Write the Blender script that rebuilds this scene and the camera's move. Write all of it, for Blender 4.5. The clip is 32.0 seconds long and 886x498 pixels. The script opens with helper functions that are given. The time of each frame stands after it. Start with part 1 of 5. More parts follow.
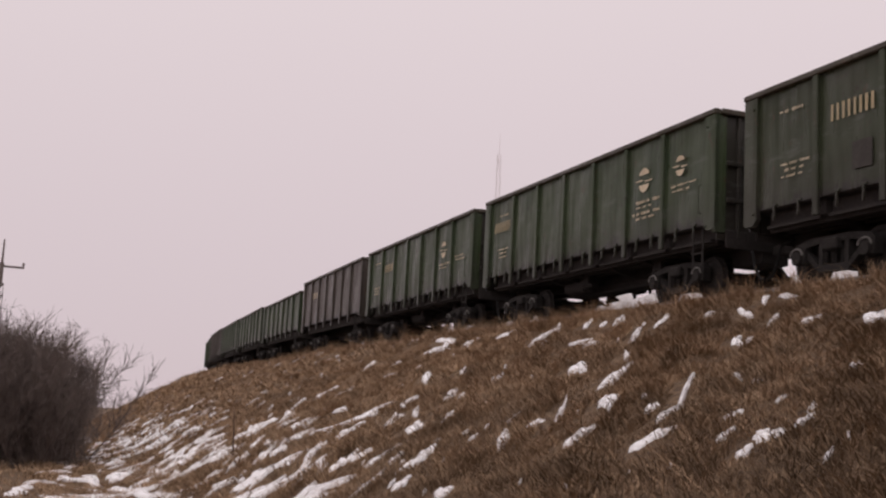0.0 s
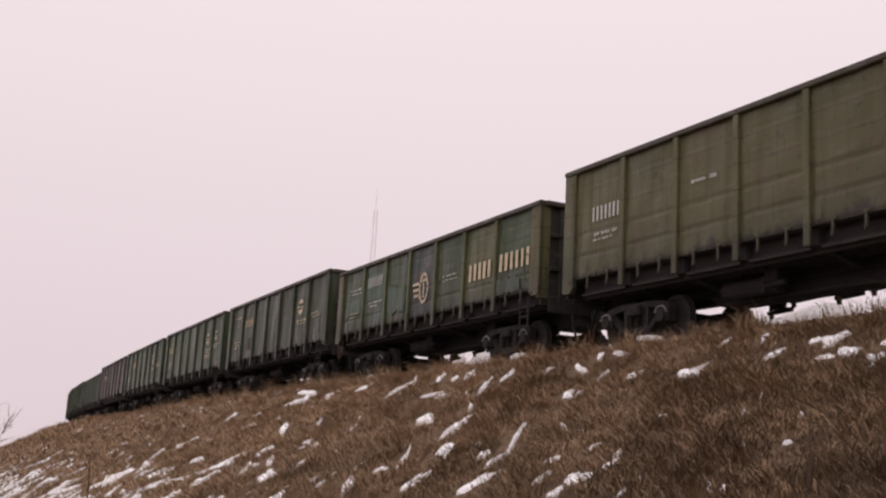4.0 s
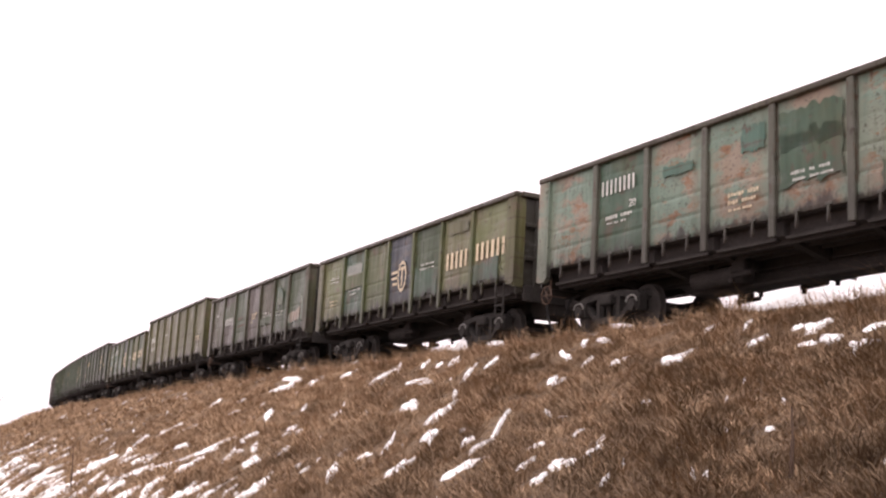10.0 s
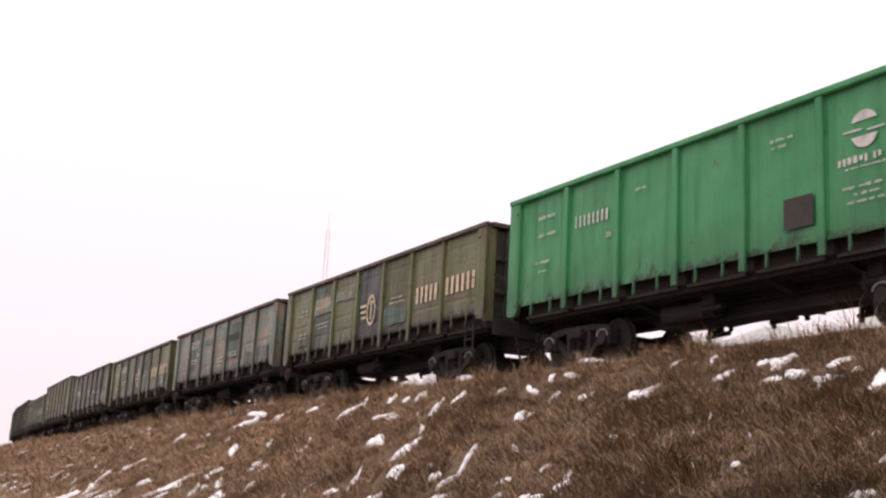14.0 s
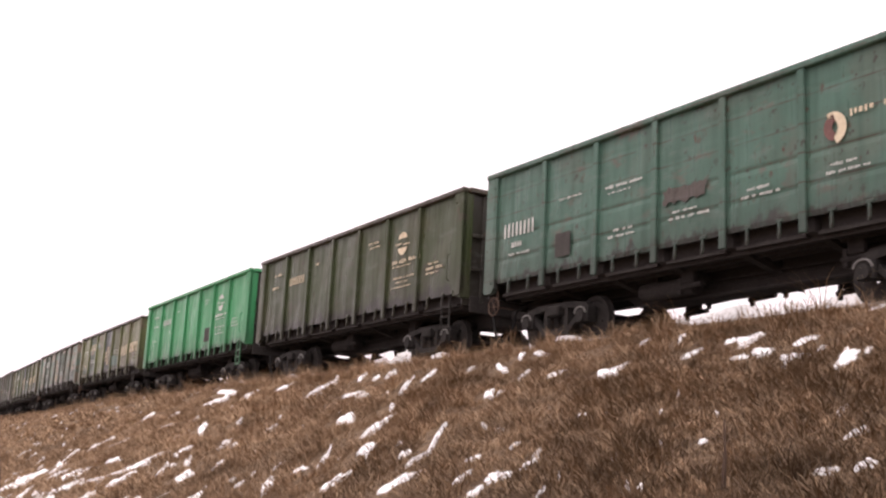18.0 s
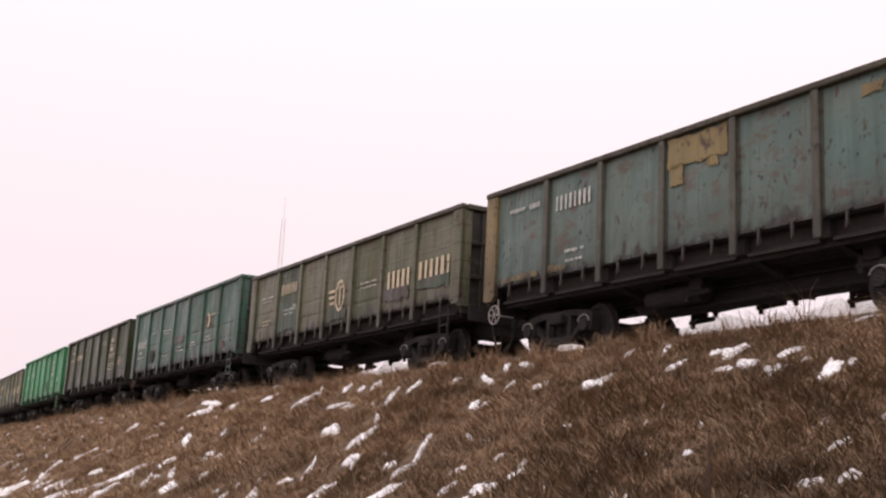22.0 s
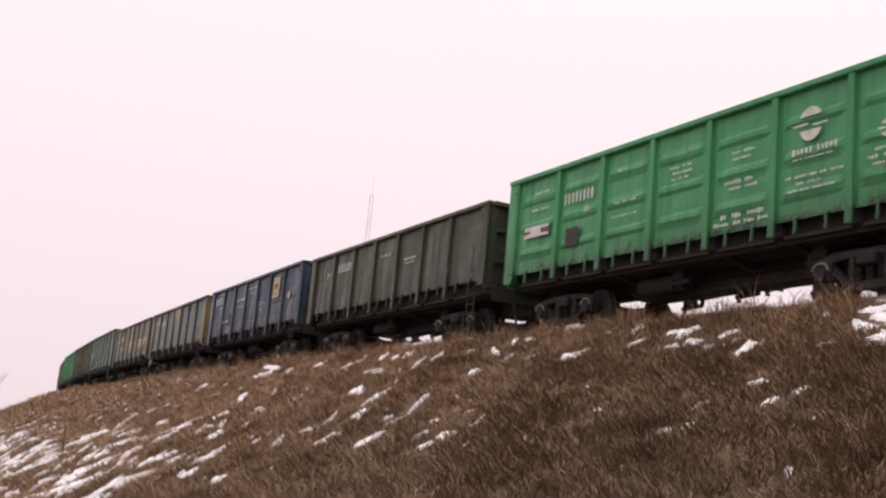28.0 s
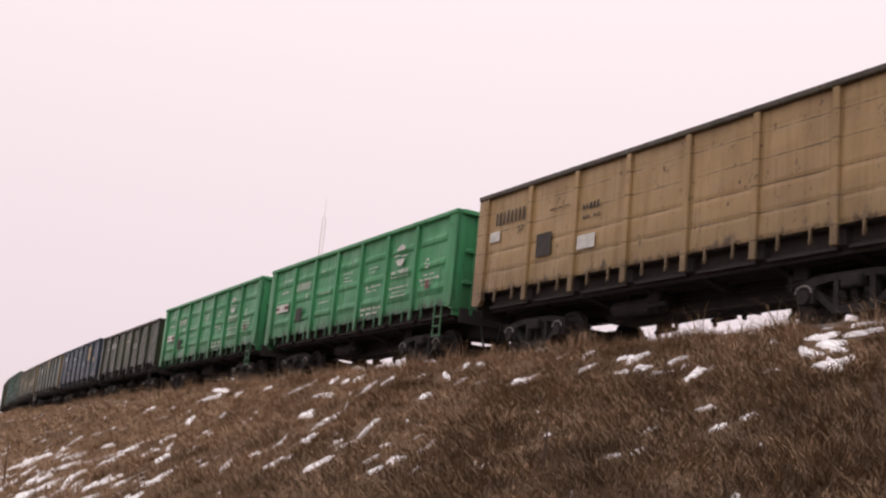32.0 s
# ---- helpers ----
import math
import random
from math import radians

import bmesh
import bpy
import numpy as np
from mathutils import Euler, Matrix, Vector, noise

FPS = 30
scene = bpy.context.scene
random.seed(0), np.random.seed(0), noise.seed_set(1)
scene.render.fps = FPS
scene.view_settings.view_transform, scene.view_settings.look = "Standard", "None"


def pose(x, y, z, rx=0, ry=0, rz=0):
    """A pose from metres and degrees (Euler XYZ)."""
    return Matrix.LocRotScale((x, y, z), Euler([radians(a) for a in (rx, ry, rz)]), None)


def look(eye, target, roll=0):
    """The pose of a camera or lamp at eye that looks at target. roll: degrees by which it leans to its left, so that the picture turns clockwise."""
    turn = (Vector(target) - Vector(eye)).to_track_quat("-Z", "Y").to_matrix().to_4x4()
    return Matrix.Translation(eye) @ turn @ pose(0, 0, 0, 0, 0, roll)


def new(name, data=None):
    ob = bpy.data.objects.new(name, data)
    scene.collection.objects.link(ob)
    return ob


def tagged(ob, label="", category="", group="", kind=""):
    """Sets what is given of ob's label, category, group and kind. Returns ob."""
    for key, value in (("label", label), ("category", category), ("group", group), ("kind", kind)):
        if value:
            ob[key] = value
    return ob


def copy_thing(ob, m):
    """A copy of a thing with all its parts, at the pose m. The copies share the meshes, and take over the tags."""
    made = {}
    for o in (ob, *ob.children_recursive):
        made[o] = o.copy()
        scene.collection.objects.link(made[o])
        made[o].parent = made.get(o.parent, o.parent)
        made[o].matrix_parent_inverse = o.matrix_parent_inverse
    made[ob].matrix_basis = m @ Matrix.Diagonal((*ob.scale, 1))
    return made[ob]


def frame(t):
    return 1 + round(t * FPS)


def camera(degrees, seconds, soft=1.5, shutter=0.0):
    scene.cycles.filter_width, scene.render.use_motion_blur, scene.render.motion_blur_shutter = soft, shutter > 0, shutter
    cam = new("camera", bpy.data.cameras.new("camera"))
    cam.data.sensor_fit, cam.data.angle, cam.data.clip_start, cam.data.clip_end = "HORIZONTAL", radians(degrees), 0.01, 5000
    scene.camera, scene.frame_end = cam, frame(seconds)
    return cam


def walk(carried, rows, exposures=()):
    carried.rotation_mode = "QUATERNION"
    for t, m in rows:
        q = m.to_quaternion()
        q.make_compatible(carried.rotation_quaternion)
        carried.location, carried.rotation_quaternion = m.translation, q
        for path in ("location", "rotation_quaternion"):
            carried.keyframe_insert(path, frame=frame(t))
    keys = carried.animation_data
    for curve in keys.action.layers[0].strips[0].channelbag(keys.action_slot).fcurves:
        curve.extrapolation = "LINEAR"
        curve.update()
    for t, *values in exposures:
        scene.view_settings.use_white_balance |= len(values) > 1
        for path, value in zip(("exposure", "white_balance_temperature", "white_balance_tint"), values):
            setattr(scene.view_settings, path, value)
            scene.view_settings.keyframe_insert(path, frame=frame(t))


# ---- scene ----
cam = camera(43.2, 32.0, soft=2.3, shutter=0.12)
PATH = [
    (0.0, pose(-0.440, 0.881, 1.706, 98.893, -2.900, 7.237)),
    (0.5, pose(-0.122, 0.245, 1.629, 99.047, -3.699, 7.602)),
    (1.0, pose(0.000, -0.000, 1.600, 99.483, -3.750, 7.432)),
    (1.5, pose(0.000, -0.000, 1.600, 99.895, -3.523, 6.618)),
    (2.0, pose(0.000, -0.000, 1.600, 100.202, -3.327, 6.105)),
    (2.5, pose(0.000, -0.000, 1.600, 100.571, -2.944, 3.968)),
    (3.0, pose(0.000, -0.000, 1.600, 101.053, -2.849, 1.621)),
    (3.5, pose(0.000, -0.000, 1.600, 101.481, -2.846, 0.882)),
    (5.5, pose(0.000, -0.000, 1.600, 103.266, -3.818, 0.621)),
    (6.0, pose(0.000, -0.000, 1.600, 103.013, -3.781, 0.115)),
    (6.5, pose(0.000, -0.000, 1.600, 102.536, -3.484, -0.413)),
    (7.0, pose(0.000, -0.000, 1.600, 102.053, -3.227, -0.578)),
    (7.5, pose(0.000, -0.000, 1.600, 101.848, -3.080, -0.493)),
    (8.0, pose(0.000, -0.000, 1.600, 101.711, -2.909, -0.289)),
    (8.5, pose(0.000, -0.000, 1.600, 101.670, -2.888, -0.136)),
    (9.0, pose(0.000, -0.000, 1.600, 101.520, -3.086, 0.000)),
    (9.5, pose(0.000, -0.000, 1.600, 101.420, -2.945, 0.073)),
    (10.0, pose(0.000, -0.000, 1.600, 101.374, -3.003, 0.002)),
    (10.5, pose(0.000, -0.000, 1.600, 101.360, -2.669, -0.018)),
    (11.0, pose(0.000, -0.000, 1.600, 101.215, -2.216, -0.038)),
    (11.5, pose(0.000, -0.000, 1.600, 101.163, -2.143, -0.179)),
    (12.0, pose(0.000, -0.000, 1.600, 101.845, -2.710, -0.579)),
    (12.5, pose(0.000, -0.000, 1.600, 102.324, -2.820, -1.273)),
    (13.0, pose(0.000, -0.000, 1.600, 102.768, -3.020, -1.471)),
    (13.5, pose(0.000, -0.000, 1.600, 103.100, -2.939, -1.620)),
    (14.0, pose(0.000, -0.000, 1.600, 103.216, -2.905, -1.676)),
    (14.5, pose(0.000, -0.000, 1.600, 103.171, -2.905, -1.757)),
    (16.5, pose(0.000, -0.000, 1.600, 102.180, -2.892, -2.098)),
    (17.0, pose(0.000, -0.000, 1.600, 102.080, -2.860, -2.828)),
    (17.5, pose(0.000, -0.000, 1.600, 102.112, -2.808, -2.929)),
    (18.0, pose(0.000, -0.000, 1.600, 102.194, -2.747, -3.188)),
    (18.5, pose(0.000, -0.000, 1.600, 102.376, -2.648, -3.862)),
    (19.0, pose(0.000, -0.000, 1.600, 102.506, -2.675, -4.175)),
    (19.5, pose(0.000, -0.000, 1.600, 102.637, -2.769, -4.404)),
    (20.0, pose(0.000, -0.000, 1.600, 102.690, -2.632, -4.387)),
    (20.5, pose(0.000, -0.000, 1.600, 102.829, -2.533, -4.296)),
    (21.0, pose(0.000, -0.000, 1.600, 103.086, -2.673, -4.450)),
    (21.5, pose(0.000, -0.000, 1.600, 103.195, -2.810, -4.289)),
    (22.0, pose(0.000, -0.000, 1.600, 102.786, -2.700, -3.940)),
    (22.5, pose(0.000, -0.000, 1.600, 102.400, -2.559, -3.794)),
    (23.0, pose(0.000, -0.000, 1.600, 102.066, -2.554, -3.735)),
    (23.5, pose(0.240, -0.480, 1.542, 101.649, -2.928, -2.897)),
    (24.0, pose(0.433, -0.866, 1.496, 101.350, -3.484, -2.344)),
    (24.5, pose(0.782, -1.565, 1.412, 101.142, -4.171, -1.436)),
    (25.0, pose(1.250, -2.500, 1.300, 100.863, -4.821, 0.059)),
    (25.5, pose(1.250, -2.500, 1.300, 100.981, -4.957, 0.117)),
    (27.5, pose(1.250, -2.500, 1.300, 101.298, -4.997, 0.350)),
    (28.0, pose(1.250, -2.500, 1.300, 101.353, -5.104, 0.327)),
    (28.5, pose(1.250, -2.500, 1.300, 101.523, -5.315, -0.018)),
    (29.0, pose(1.250, -2.500, 1.300, 101.585, -5.077, -0.300)),
    (29.5, pose(1.250, -2.500, 1.300, 101.696, -4.619, -1.256)),
    (30.0, pose(1.250, -2.500, 1.300, 101.770, -4.628, -1.549)),
    (30.5, pose(1.250, -2.500, 1.300, 101.922, -4.889, -1.578)),
    (31.0, pose(1.250, -2.500, 1.300, 102.274, -5.081, -1.772)),
    (31.5, pose(1.250, -2.500, 1.300, 102.588, -5.206, -2.064)),
    (32.0, pose(1.250, -2.500, 1.300, 102.815, -5.231, -2.204)),
]
walk(cam, PATH, [(0.0, -0.25), (2.0, -0.33), (3.0, -0.15), (6.0, 0.12), (7.0, 0.4), (8.0, 0.80), (9.0, 0.98), (12.0, 1.0), (13.0, 0.72), (14.5, 0.4), (16.5, 0.4), (18.5, 0.97),
                 (20.0, 0.88), (22.0, 0.30), (23.0, 0.28), (24.0, 0.20), (25.0, 0.13), (26.0, 0.08), (28.0, 0.25), (30.0, 0.42), (32.0, 0.14)])


# ---- the train's line ----
EYE = 1.6            # height of the eye over the ground beside the bank
RAIL = EYE + 3.118   # top of the rail where the line passes the eye
GRADE = 0.00942
SIDE = 1.55          # half the width of a wagon
PITCH = 13.92        # wagon to wagon, over the couplers
BODY = 12.88
PANEL_Z = 1.52       # lower edge of a wagon side


def heading(u):
    """The line's heading, u metres along it: nearly straight, then a bend away."""
    v = np.minimum(u, 122.0)
    th = 1.0913 + 0.000922 * v + 0.000226 * np.maximum(v - 86.1, 0) ** 2 / 2
    return th + np.clip(u - 122.0, 0, 62) * 0.0092


STEP = 0.25
LINE_U = np.arange(-90, 430, STEP)
_mid = heading(LINE_U + STEP / 2)
LINE_X = np.concatenate([[0], np.cumsum(-np.cos(_mid) * STEP)])[:-1]
LINE_Y = np.concatenate([[0], np.cumsum(np.sin(_mid) * STEP)])[:-1]
LINE_X -= np.interp(0, LINE_U, LINE_X)
LINE_Y += 28.466 - np.interp(0, LINE_U, LINE_Y)


def rail_z(u):
    return RAIL + GRADE * np.clip(u, -60, 150)


def plan(u, w):
    """The place w metres out from the wagons' near side, u metres along the line."""
    u, w = np.asarray(u, float), np.asarray(w, float)
    th = heading(u)
    return np.interp(u, LINE_U, LINE_X) - np.sin(th) * w, np.interp(u, LINE_U, LINE_Y) - np.cos(th) * w


def soft_noise(x, y, s):
    return (np.sin(x * 1.3 / s + 1.7 * np.sin(y * 0.9 / s)) + np.sin(y * 1.7 / s + 1.3 * np.sin(x * 1.1 / s + 2.0))
            + np.sin((x + y) * 0.8 / s + 4.1)) / 3


def bank_z(u, w):
    """Height of the bank and of the ground beside it."""
    u, w = np.broadcast_arrays(np.asarray(u, float), np.asarray(w, float))
    top = rail_z(u) - 0.48
    near = top * np.interp(w, [1.7, 2.2, 4.5, 7.6, 10.2, 11.2, 13.0], [1.0, 0.965, 0.715, 0.37, 0.06, 0.0, 0.0])
    far = top * np.interp(-w, [9.0, 11.0, 22.0, 60.0], [1.0, 0.92, 0.05, 0.0])
    ballast = np.interp(w, [-4.4, -3.7, -0.1, 0.75], [0.0, 0.28, 0.28, 0.0])
    z = np.where(w > -4, near, far)
    rough = np.interp(w, [-9, -5, 1.2, 2.5, 11, 14], [0.12, 0.05, 0.02, 0.09, 0.09, 0.04])
    return z + ballast + rough * (soft_noise(u, w, 0.55) + 0.7 * soft_noise(u + 31, w * 1.3, 1.9)) - 0.03


# ---- world, sun ----
world = bpy.data.worlds.new("overcast_sky")
world.use_nodes = True
scene.world = world
wn, wl = world.node_tree.nodes, world.node_tree.links
sky = wn.new("ShaderNodeTexSky")
sky.sky_type, sky.sun_disc, sky.sun_elevation, sky.sun_rotation = "NISHITA", False, radians(62), radians(200)
geo_n = wn.new("ShaderNodeTexCoord")
sep = wn.new("ShaderNodeSeparateXYZ")
wl.new(geo_n.outputs["Generated"], sep.inputs[0])
ramp = wn.new("ShaderNodeValToRGB")
ramp.color_ramp.elements[0].position, ramp.color_ramp.elements[0].color = 0.0, (0.785, 0.65, 0.69, 1)
ramp.color_ramp.elements[1].position, ramp.color_ramp.elements[1].color = 0.45, (0.98, 0.85, 0.875, 1)
ramp.color_ramp.elements.new(1.0).color = (1.55, 1.36, 1.38, 1)   # an overcast sky is brightest overhead
wl.new(sep.outputs["Z"], ramp.inputs[0])
cloud = wn.new("ShaderNodeBackground")
cloud.inputs["Strength"].default_value = 1.0
wl.new(ramp.outputs[0], cloud.inputs["Color"])
clear = wn.new("ShaderNodeBackground")
clear.inputs["Strength"].default_value = 0.05
wl.new(sky.outputs[0], clear.inputs["Color"])
both = wn.new("ShaderNodeMixShader")
both.inputs[0].default_value = 0.06
wl.new(cloud.outputs[0], both.inputs[1])
wl.new(clear.outputs[0], both.inputs[2])
wl.new(both.outputs[0], wn["World Output"].inputs["Surface"])

sun = new("sun", bpy.data.lights.new("sun", "SUN"))
sun.data.energy, sun.data.angle, sun.data.color = 0.5, radians(50), (1.0, 0.95, 0.9)
sun.matrix_world = look((-14, -18, 80), (0, 20, 0))


# ---- materials ----
def nodes_of(name, rough=0.8, metal=0.0, shine=0.25):
    mat = bpy.data.materials.new(name)
    mat.use_nodes = True
    n, l = mat.node_tree.nodes, mat.node_tree.links
    b = n["Principled BSDF"]
    b.inputs["Roughness"].default_value, b.inputs["Metallic"].default_value = rough, metal
    b.inputs["Specular IOR Level"].default_value = shine
    return mat, n, l, b


def tex(n, l, coord, scale, detail=4.0, stretch=(1, 1, 1), rough=0.6):
    mp = n.new("ShaderNodeMapping")
    mp.inputs["Scale"].default_value = stretch
    l.new(coord, mp.inputs["Vector"])
    t = n.new("ShaderNodeTexNoise")
    t.inputs["Scale"].default_value, t.inputs["Detail"].default_value, t.inputs["Roughness"].default_value = scale, detail, rough
    l.new(mp.outputs[0], t.inputs["Vector"])
    return t.outputs["Fac"]


def step(n, l, fac, lo, hi, to=1.0):
    r = n.new("ShaderNodeMapRange")
    r.inputs["From Min"].default_value, r.inputs["From Max"].default_value, r.inputs["To Max"].default_value = lo, hi, to
    l.new(fac, r.inputs["Value"])
    return r.outputs[0]


def mix(n, l, fac, a, b, how="MIX"):
    m = n.new("ShaderNodeMix")
    m.data_type, m.blend_type = "RGBA", how
    for sock, v in ((m.inputs["Factor"], fac), (m.inputs["A"], a), (m.inputs["B"], b)):
        if isinstance(v, bpy.types.NodeSocket):
            l.new(v, sock)
        else:
            sock.default_value = v if isinstance(v, float) else (*v, 1)
    return m.outputs["Result"]


def bump(n, l, b, height, strength, dist=0.02):
    k = n.new("ShaderNodeBump")
    k.inputs["Strength"].default_value, k.inputs["Distance"].default_value = strength, dist
    l.new(height, k.inputs["Height"])
    l.new(k.outputs[0], b.inputs["Normal"])


def math_node(n, l, how, *values):
    m = n.new("ShaderNodeMath")
    m.operation = how
    for sock, v in zip(m.inputs, values):
        if isinstance(v, bpy.types.NodeSocket):
            l.new(v, sock)
        else:
            sock.default_value = v
    return m.outputs[0]


def paint(name, col, other, much=0.4, rust=0.25, grime=0.85, gloss=0.55, blotch=5.0, high=0.29, worn=0.0, bare=(0.20, 0.155, 0.115), planks=0.0):
    """Worn wagon paint: faded fields, rain streaks, rust spots, dark grime along the bottom edge with a ragged rim."""
    mat, n, l, b = nodes_of(name, gloss)
    c = n.new("ShaderNodeTexCoord").outputs["Object"]
    info = n.new("ShaderNodeObjectInfo")
    field = tex(n, l, c, 0.55, 5)
    base = mix(n, l, step(n, l, field, 0.56 - 0.16 * much, 0.66 - 0.1 * much), col, other)
    base = mix(n, l, step(n, l, info.outputs["Random"], 0, 1, 0.22), base, tuple(0.72 * v for v in other))
    streak = tex(n, l, c, 3.0, 6, (1.6, 1.6, 0.12))
    base = mix(n, l, step(n, l, streak, 0.48, 0.72, 0.50), base, tuple(0.5 * v + 0.010 for v in col))
    pale = tex(n, l, c, 1.7, 7, (1, 1, 0.5))
    base = mix(n, l, step(n, l, pale, 0.56, 0.75, 0.28), base, tuple(0.9 * v + 0.06 for v in col))
    spots = tex(n, l, c, blotch, 8, (1, 1, 0.45), 0.7)
    base = mix(n, l, step(n, l, spots, 0.66 - 0.16 * rust, 0.72 - 0.14 * rust), base, (0.085, 0.055, 0.039))
    chips = tex(n, l, c, 8.0, 4, (1, 1, 0.7), 0.55)
    field2 = tex(n, l, c, 1.1, 3)
    chips = math_node(n, l, "MULTIPLY", step(n, l, chips, 0.635 - 0.06 * rust, 0.665 - 0.06 * rust, 0.85), step(n, l, field2, 0.42, 0.58, min(1.0, 3 * rust)))
    base = mix(n, l, chips, base, (0.045, 0.034, 0.028))
    scuff = tex(n, l, c, 2.1, 6, (0.7, 1, 2.2), 0.65)
    base = mix(n, l, step(n, l, scuff, 0.56, 0.68, 0.5 * min(1.0, 3 * rust)), base, tuple(0.55 * v + 0.10 for v in col))
    z = n.new("ShaderNodeSeparateXYZ")
    l.new(c, z.inputs[0])
    if worn:
        # paint rubbed off in the middle of the bays: bare primer, rust and dark flakes
        mid = math_node(n, l, "MULTIPLY_ADD", z.outputs["X"], 1 / 1.716, -4.29 / 1.716 + 20)
        mid = math_node(n, l, "ABSOLUTE", math_node(n, l, "SUBTRACT", math_node(n, l, "FRACT", mid), 0.5))
        mid = step(n, l, mid, 0.47, 0.22)
        for scale, lo, colour in ((0.95, 0.60, bare), (2.3, 0.69, (0.21, 0.105, 0.05) if worn > 0.9 else (0.085, 0.060, 0.044)), (13.0, 0.70, (0.05, 0.036, 0.03))):
            spot = step(n, l, tex(n, l, c, scale, 7, (1, 1, 1.9), 0.68), lo - 0.13 * worn, lo + 0.07 - 0.13 * worn, 0.85)
            base = mix(n, l, math_node(n, l, "MULTIPLY", spot, mid), base, colour)
    if planks:
        # dirt and rust in the joints between the boards
        f = math_node(n, l, "FRACT", math_node(n, l, "MULTIPLY_ADD", z.outputs["Z"], 5 / (planks - PANEL_Z), 5 - 5 * PANEL_Z / (planks - PANEL_Z)))
        f = step(n, l, math_node(n, l, "ABSOLUTE", math_node(n, l, "SUBTRACT", f, 0.965)), 0.045, 0.012)
        gap = step(n, l, tex(n, l, c, 2.0, 6, (1, 1, 0.3)), 0.36, 0.6, 0.85)
        base = mix(n, l, math_node(n, l, "MULTIPLY", f, gap), base, (0.06, 0.042, 0.03))
    edge = n.new("ShaderNodeMath")
    edge.operation = "MULTIPLY_ADD"
    edge.inputs[1].default_value = -1.2
    l.new(tex(n, l, c, 3.0, 8, (1.3, 1.3, 0.7), 0.7), edge.inputs[0])
    l.new(z.outputs["Z"], edge.inputs[2])
    low = step(n, l, edge.outputs[0], 0.82 + high, 0.66 + high, grime)
    for axis, lo, hi, least in (("X", 6.10, 6.04, 0.0), ("Y", SIDE - 0.012, SIDE - 0.022, 0.45), ("Y", 0.2, 0.4, 0.45)):
        a = n.new("ShaderNodeMath")
        a.operation = "ABSOLUTE"
        l.new(z.outputs[axis], a.inputs[0])
        k = n.new("ShaderNodeMath")
        k.operation = "MULTIPLY"
        bare_edge = step(n, l, a.outputs[0], lo, hi)
        bare_edge.node.inputs["To Min"].default_value = least
        l.new(bare_edge, k.inputs[0])
        l.new(low, k.inputs[1])
        low = k.outputs[0]
    dust = step(n, l, edge.outputs[0], 1.55 + high, 0.70 + high, 0.45 * grime)
    base = mix(n, l, dust, base, (0.038, 0.033, 0.028))
    base = mix(n, l, low, base, (0.031, 0.027, 0.025))
    l.new(base, b.inputs["Base Color"])
    l.new(step(n, l, streak, 0.2, 0.8, 0.85), b.inputs["Roughness"])
    bump(n, l, b, tex(n, l, c, 2.4, 4), 0.16, 0.03)
    return mat


def plain(name, col, other, scale=6.0, rough=0.85, metal=0.0, relief=0.3, dist=0.02, fine=0.5, shine=0.25):
    mat, n, l, b = nodes_of(name, rough, metal, shine)
    c = n.new("ShaderNodeTexCoord").outputs["Object"]
    f = tex(n, l, c, scale, 7)
    g = tex(n, l, c, scale * 7, 4)
    base = mix(n, l, step(n, l, f, 0.35, 0.68), col, other)
    base = mix(n, l, step(n, l, g, 0.4, 0.75, fine), base, tuple(0.5 * v for v in col))
    l.new(base, b.inputs["Base Color"])
    bump(n, l, b, g, relief, dist)
    return mat


# even dark iron of the sills, floor, bearers and hatches
M_UNDERFLOOR = plain("dark_underfloor_iron", (0.050, 0.046, 0.044), (0.064, 0.058, 0.056), 3.0, 0.95, shine=0.03)
M_IRON = plain("grimy_iron", (0.042, 0.038, 0.037), (0.055, 0.050, 0.047), 3.0, 0.92, shine=0.04)
M_BOGIE = plain("dusty_cast_steel", (0.028, 0.026, 0.025), (0.050, 0.046, 0.043), 4.0, 0.85, shine=0.1)
M_WHEEL = plain("worn_wheel_steel", (0.032, 0.029, 0.027), (0.050, 0.045, 0.042), 6.0, 0.8, shine=0.12)
M_RAIL = plain("rail_steel", (0.10, 0.06, 0.045), (0.16, 0.10, 0.08), 8.0, 0.6, 0.4)
# light grey that paints the shine on the axle saddles
M_SHINE = plain("pale_shine_steel", (0.22, 0.21, 0.20), (0.15, 0.14, 0.13), 8.0, 0.6)
M_RUBBER = plain("hose_rubber", (0.012, 0.012, 0.012), (0.02, 0.02, 0.02), 9.0, 0.7)
M_GRAVEL = plain("ballast_gravel", (0.16, 0.145, 0.135), (0.25, 0.235, 0.22), 9.0, 0.95, 0, 1.0, 0.06)
M_SLEEPER = plain("sleeper_concrete", (0.22, 0.21, 0.20), (0.30, 0.29, 0.28), 5.0, 0.9)
M_CREAM = plain("faded_cream_lettering", (0.74, 0.64, 0.47), (0.54, 0.45, 0.31), 5.0, 0.7, fine=0.3)
M_WHITE = plain("faded_white_lettering", (0.70, 0.70, 0.66), (0.46, 0.48, 0.45), 5.0, 0.7, fine=0.3)
M_DARK = plain("dark_stencil", (0.05, 0.045, 0.04), (0.07, 0.06, 0.055), 5.0, 0.8)
M_RED = plain("faded_red_mark", (0.20, 0.10, 0.09), (0.15, 0.085, 0.075), 5.0, 0.7)
# bark and twigs are lightened to carry the haze over the shrubs
M_BARK = plain("grey_hazed_bark", (0.085, 0.068, 0.060), (0.13, 0.105, 0.092), 9.0, 0.9)
M_TWIG = plain("bare_hazed_twigs", (0.155, 0.122, 0.110), (0.21, 0.172, 0.155), 9.0, 0.9)
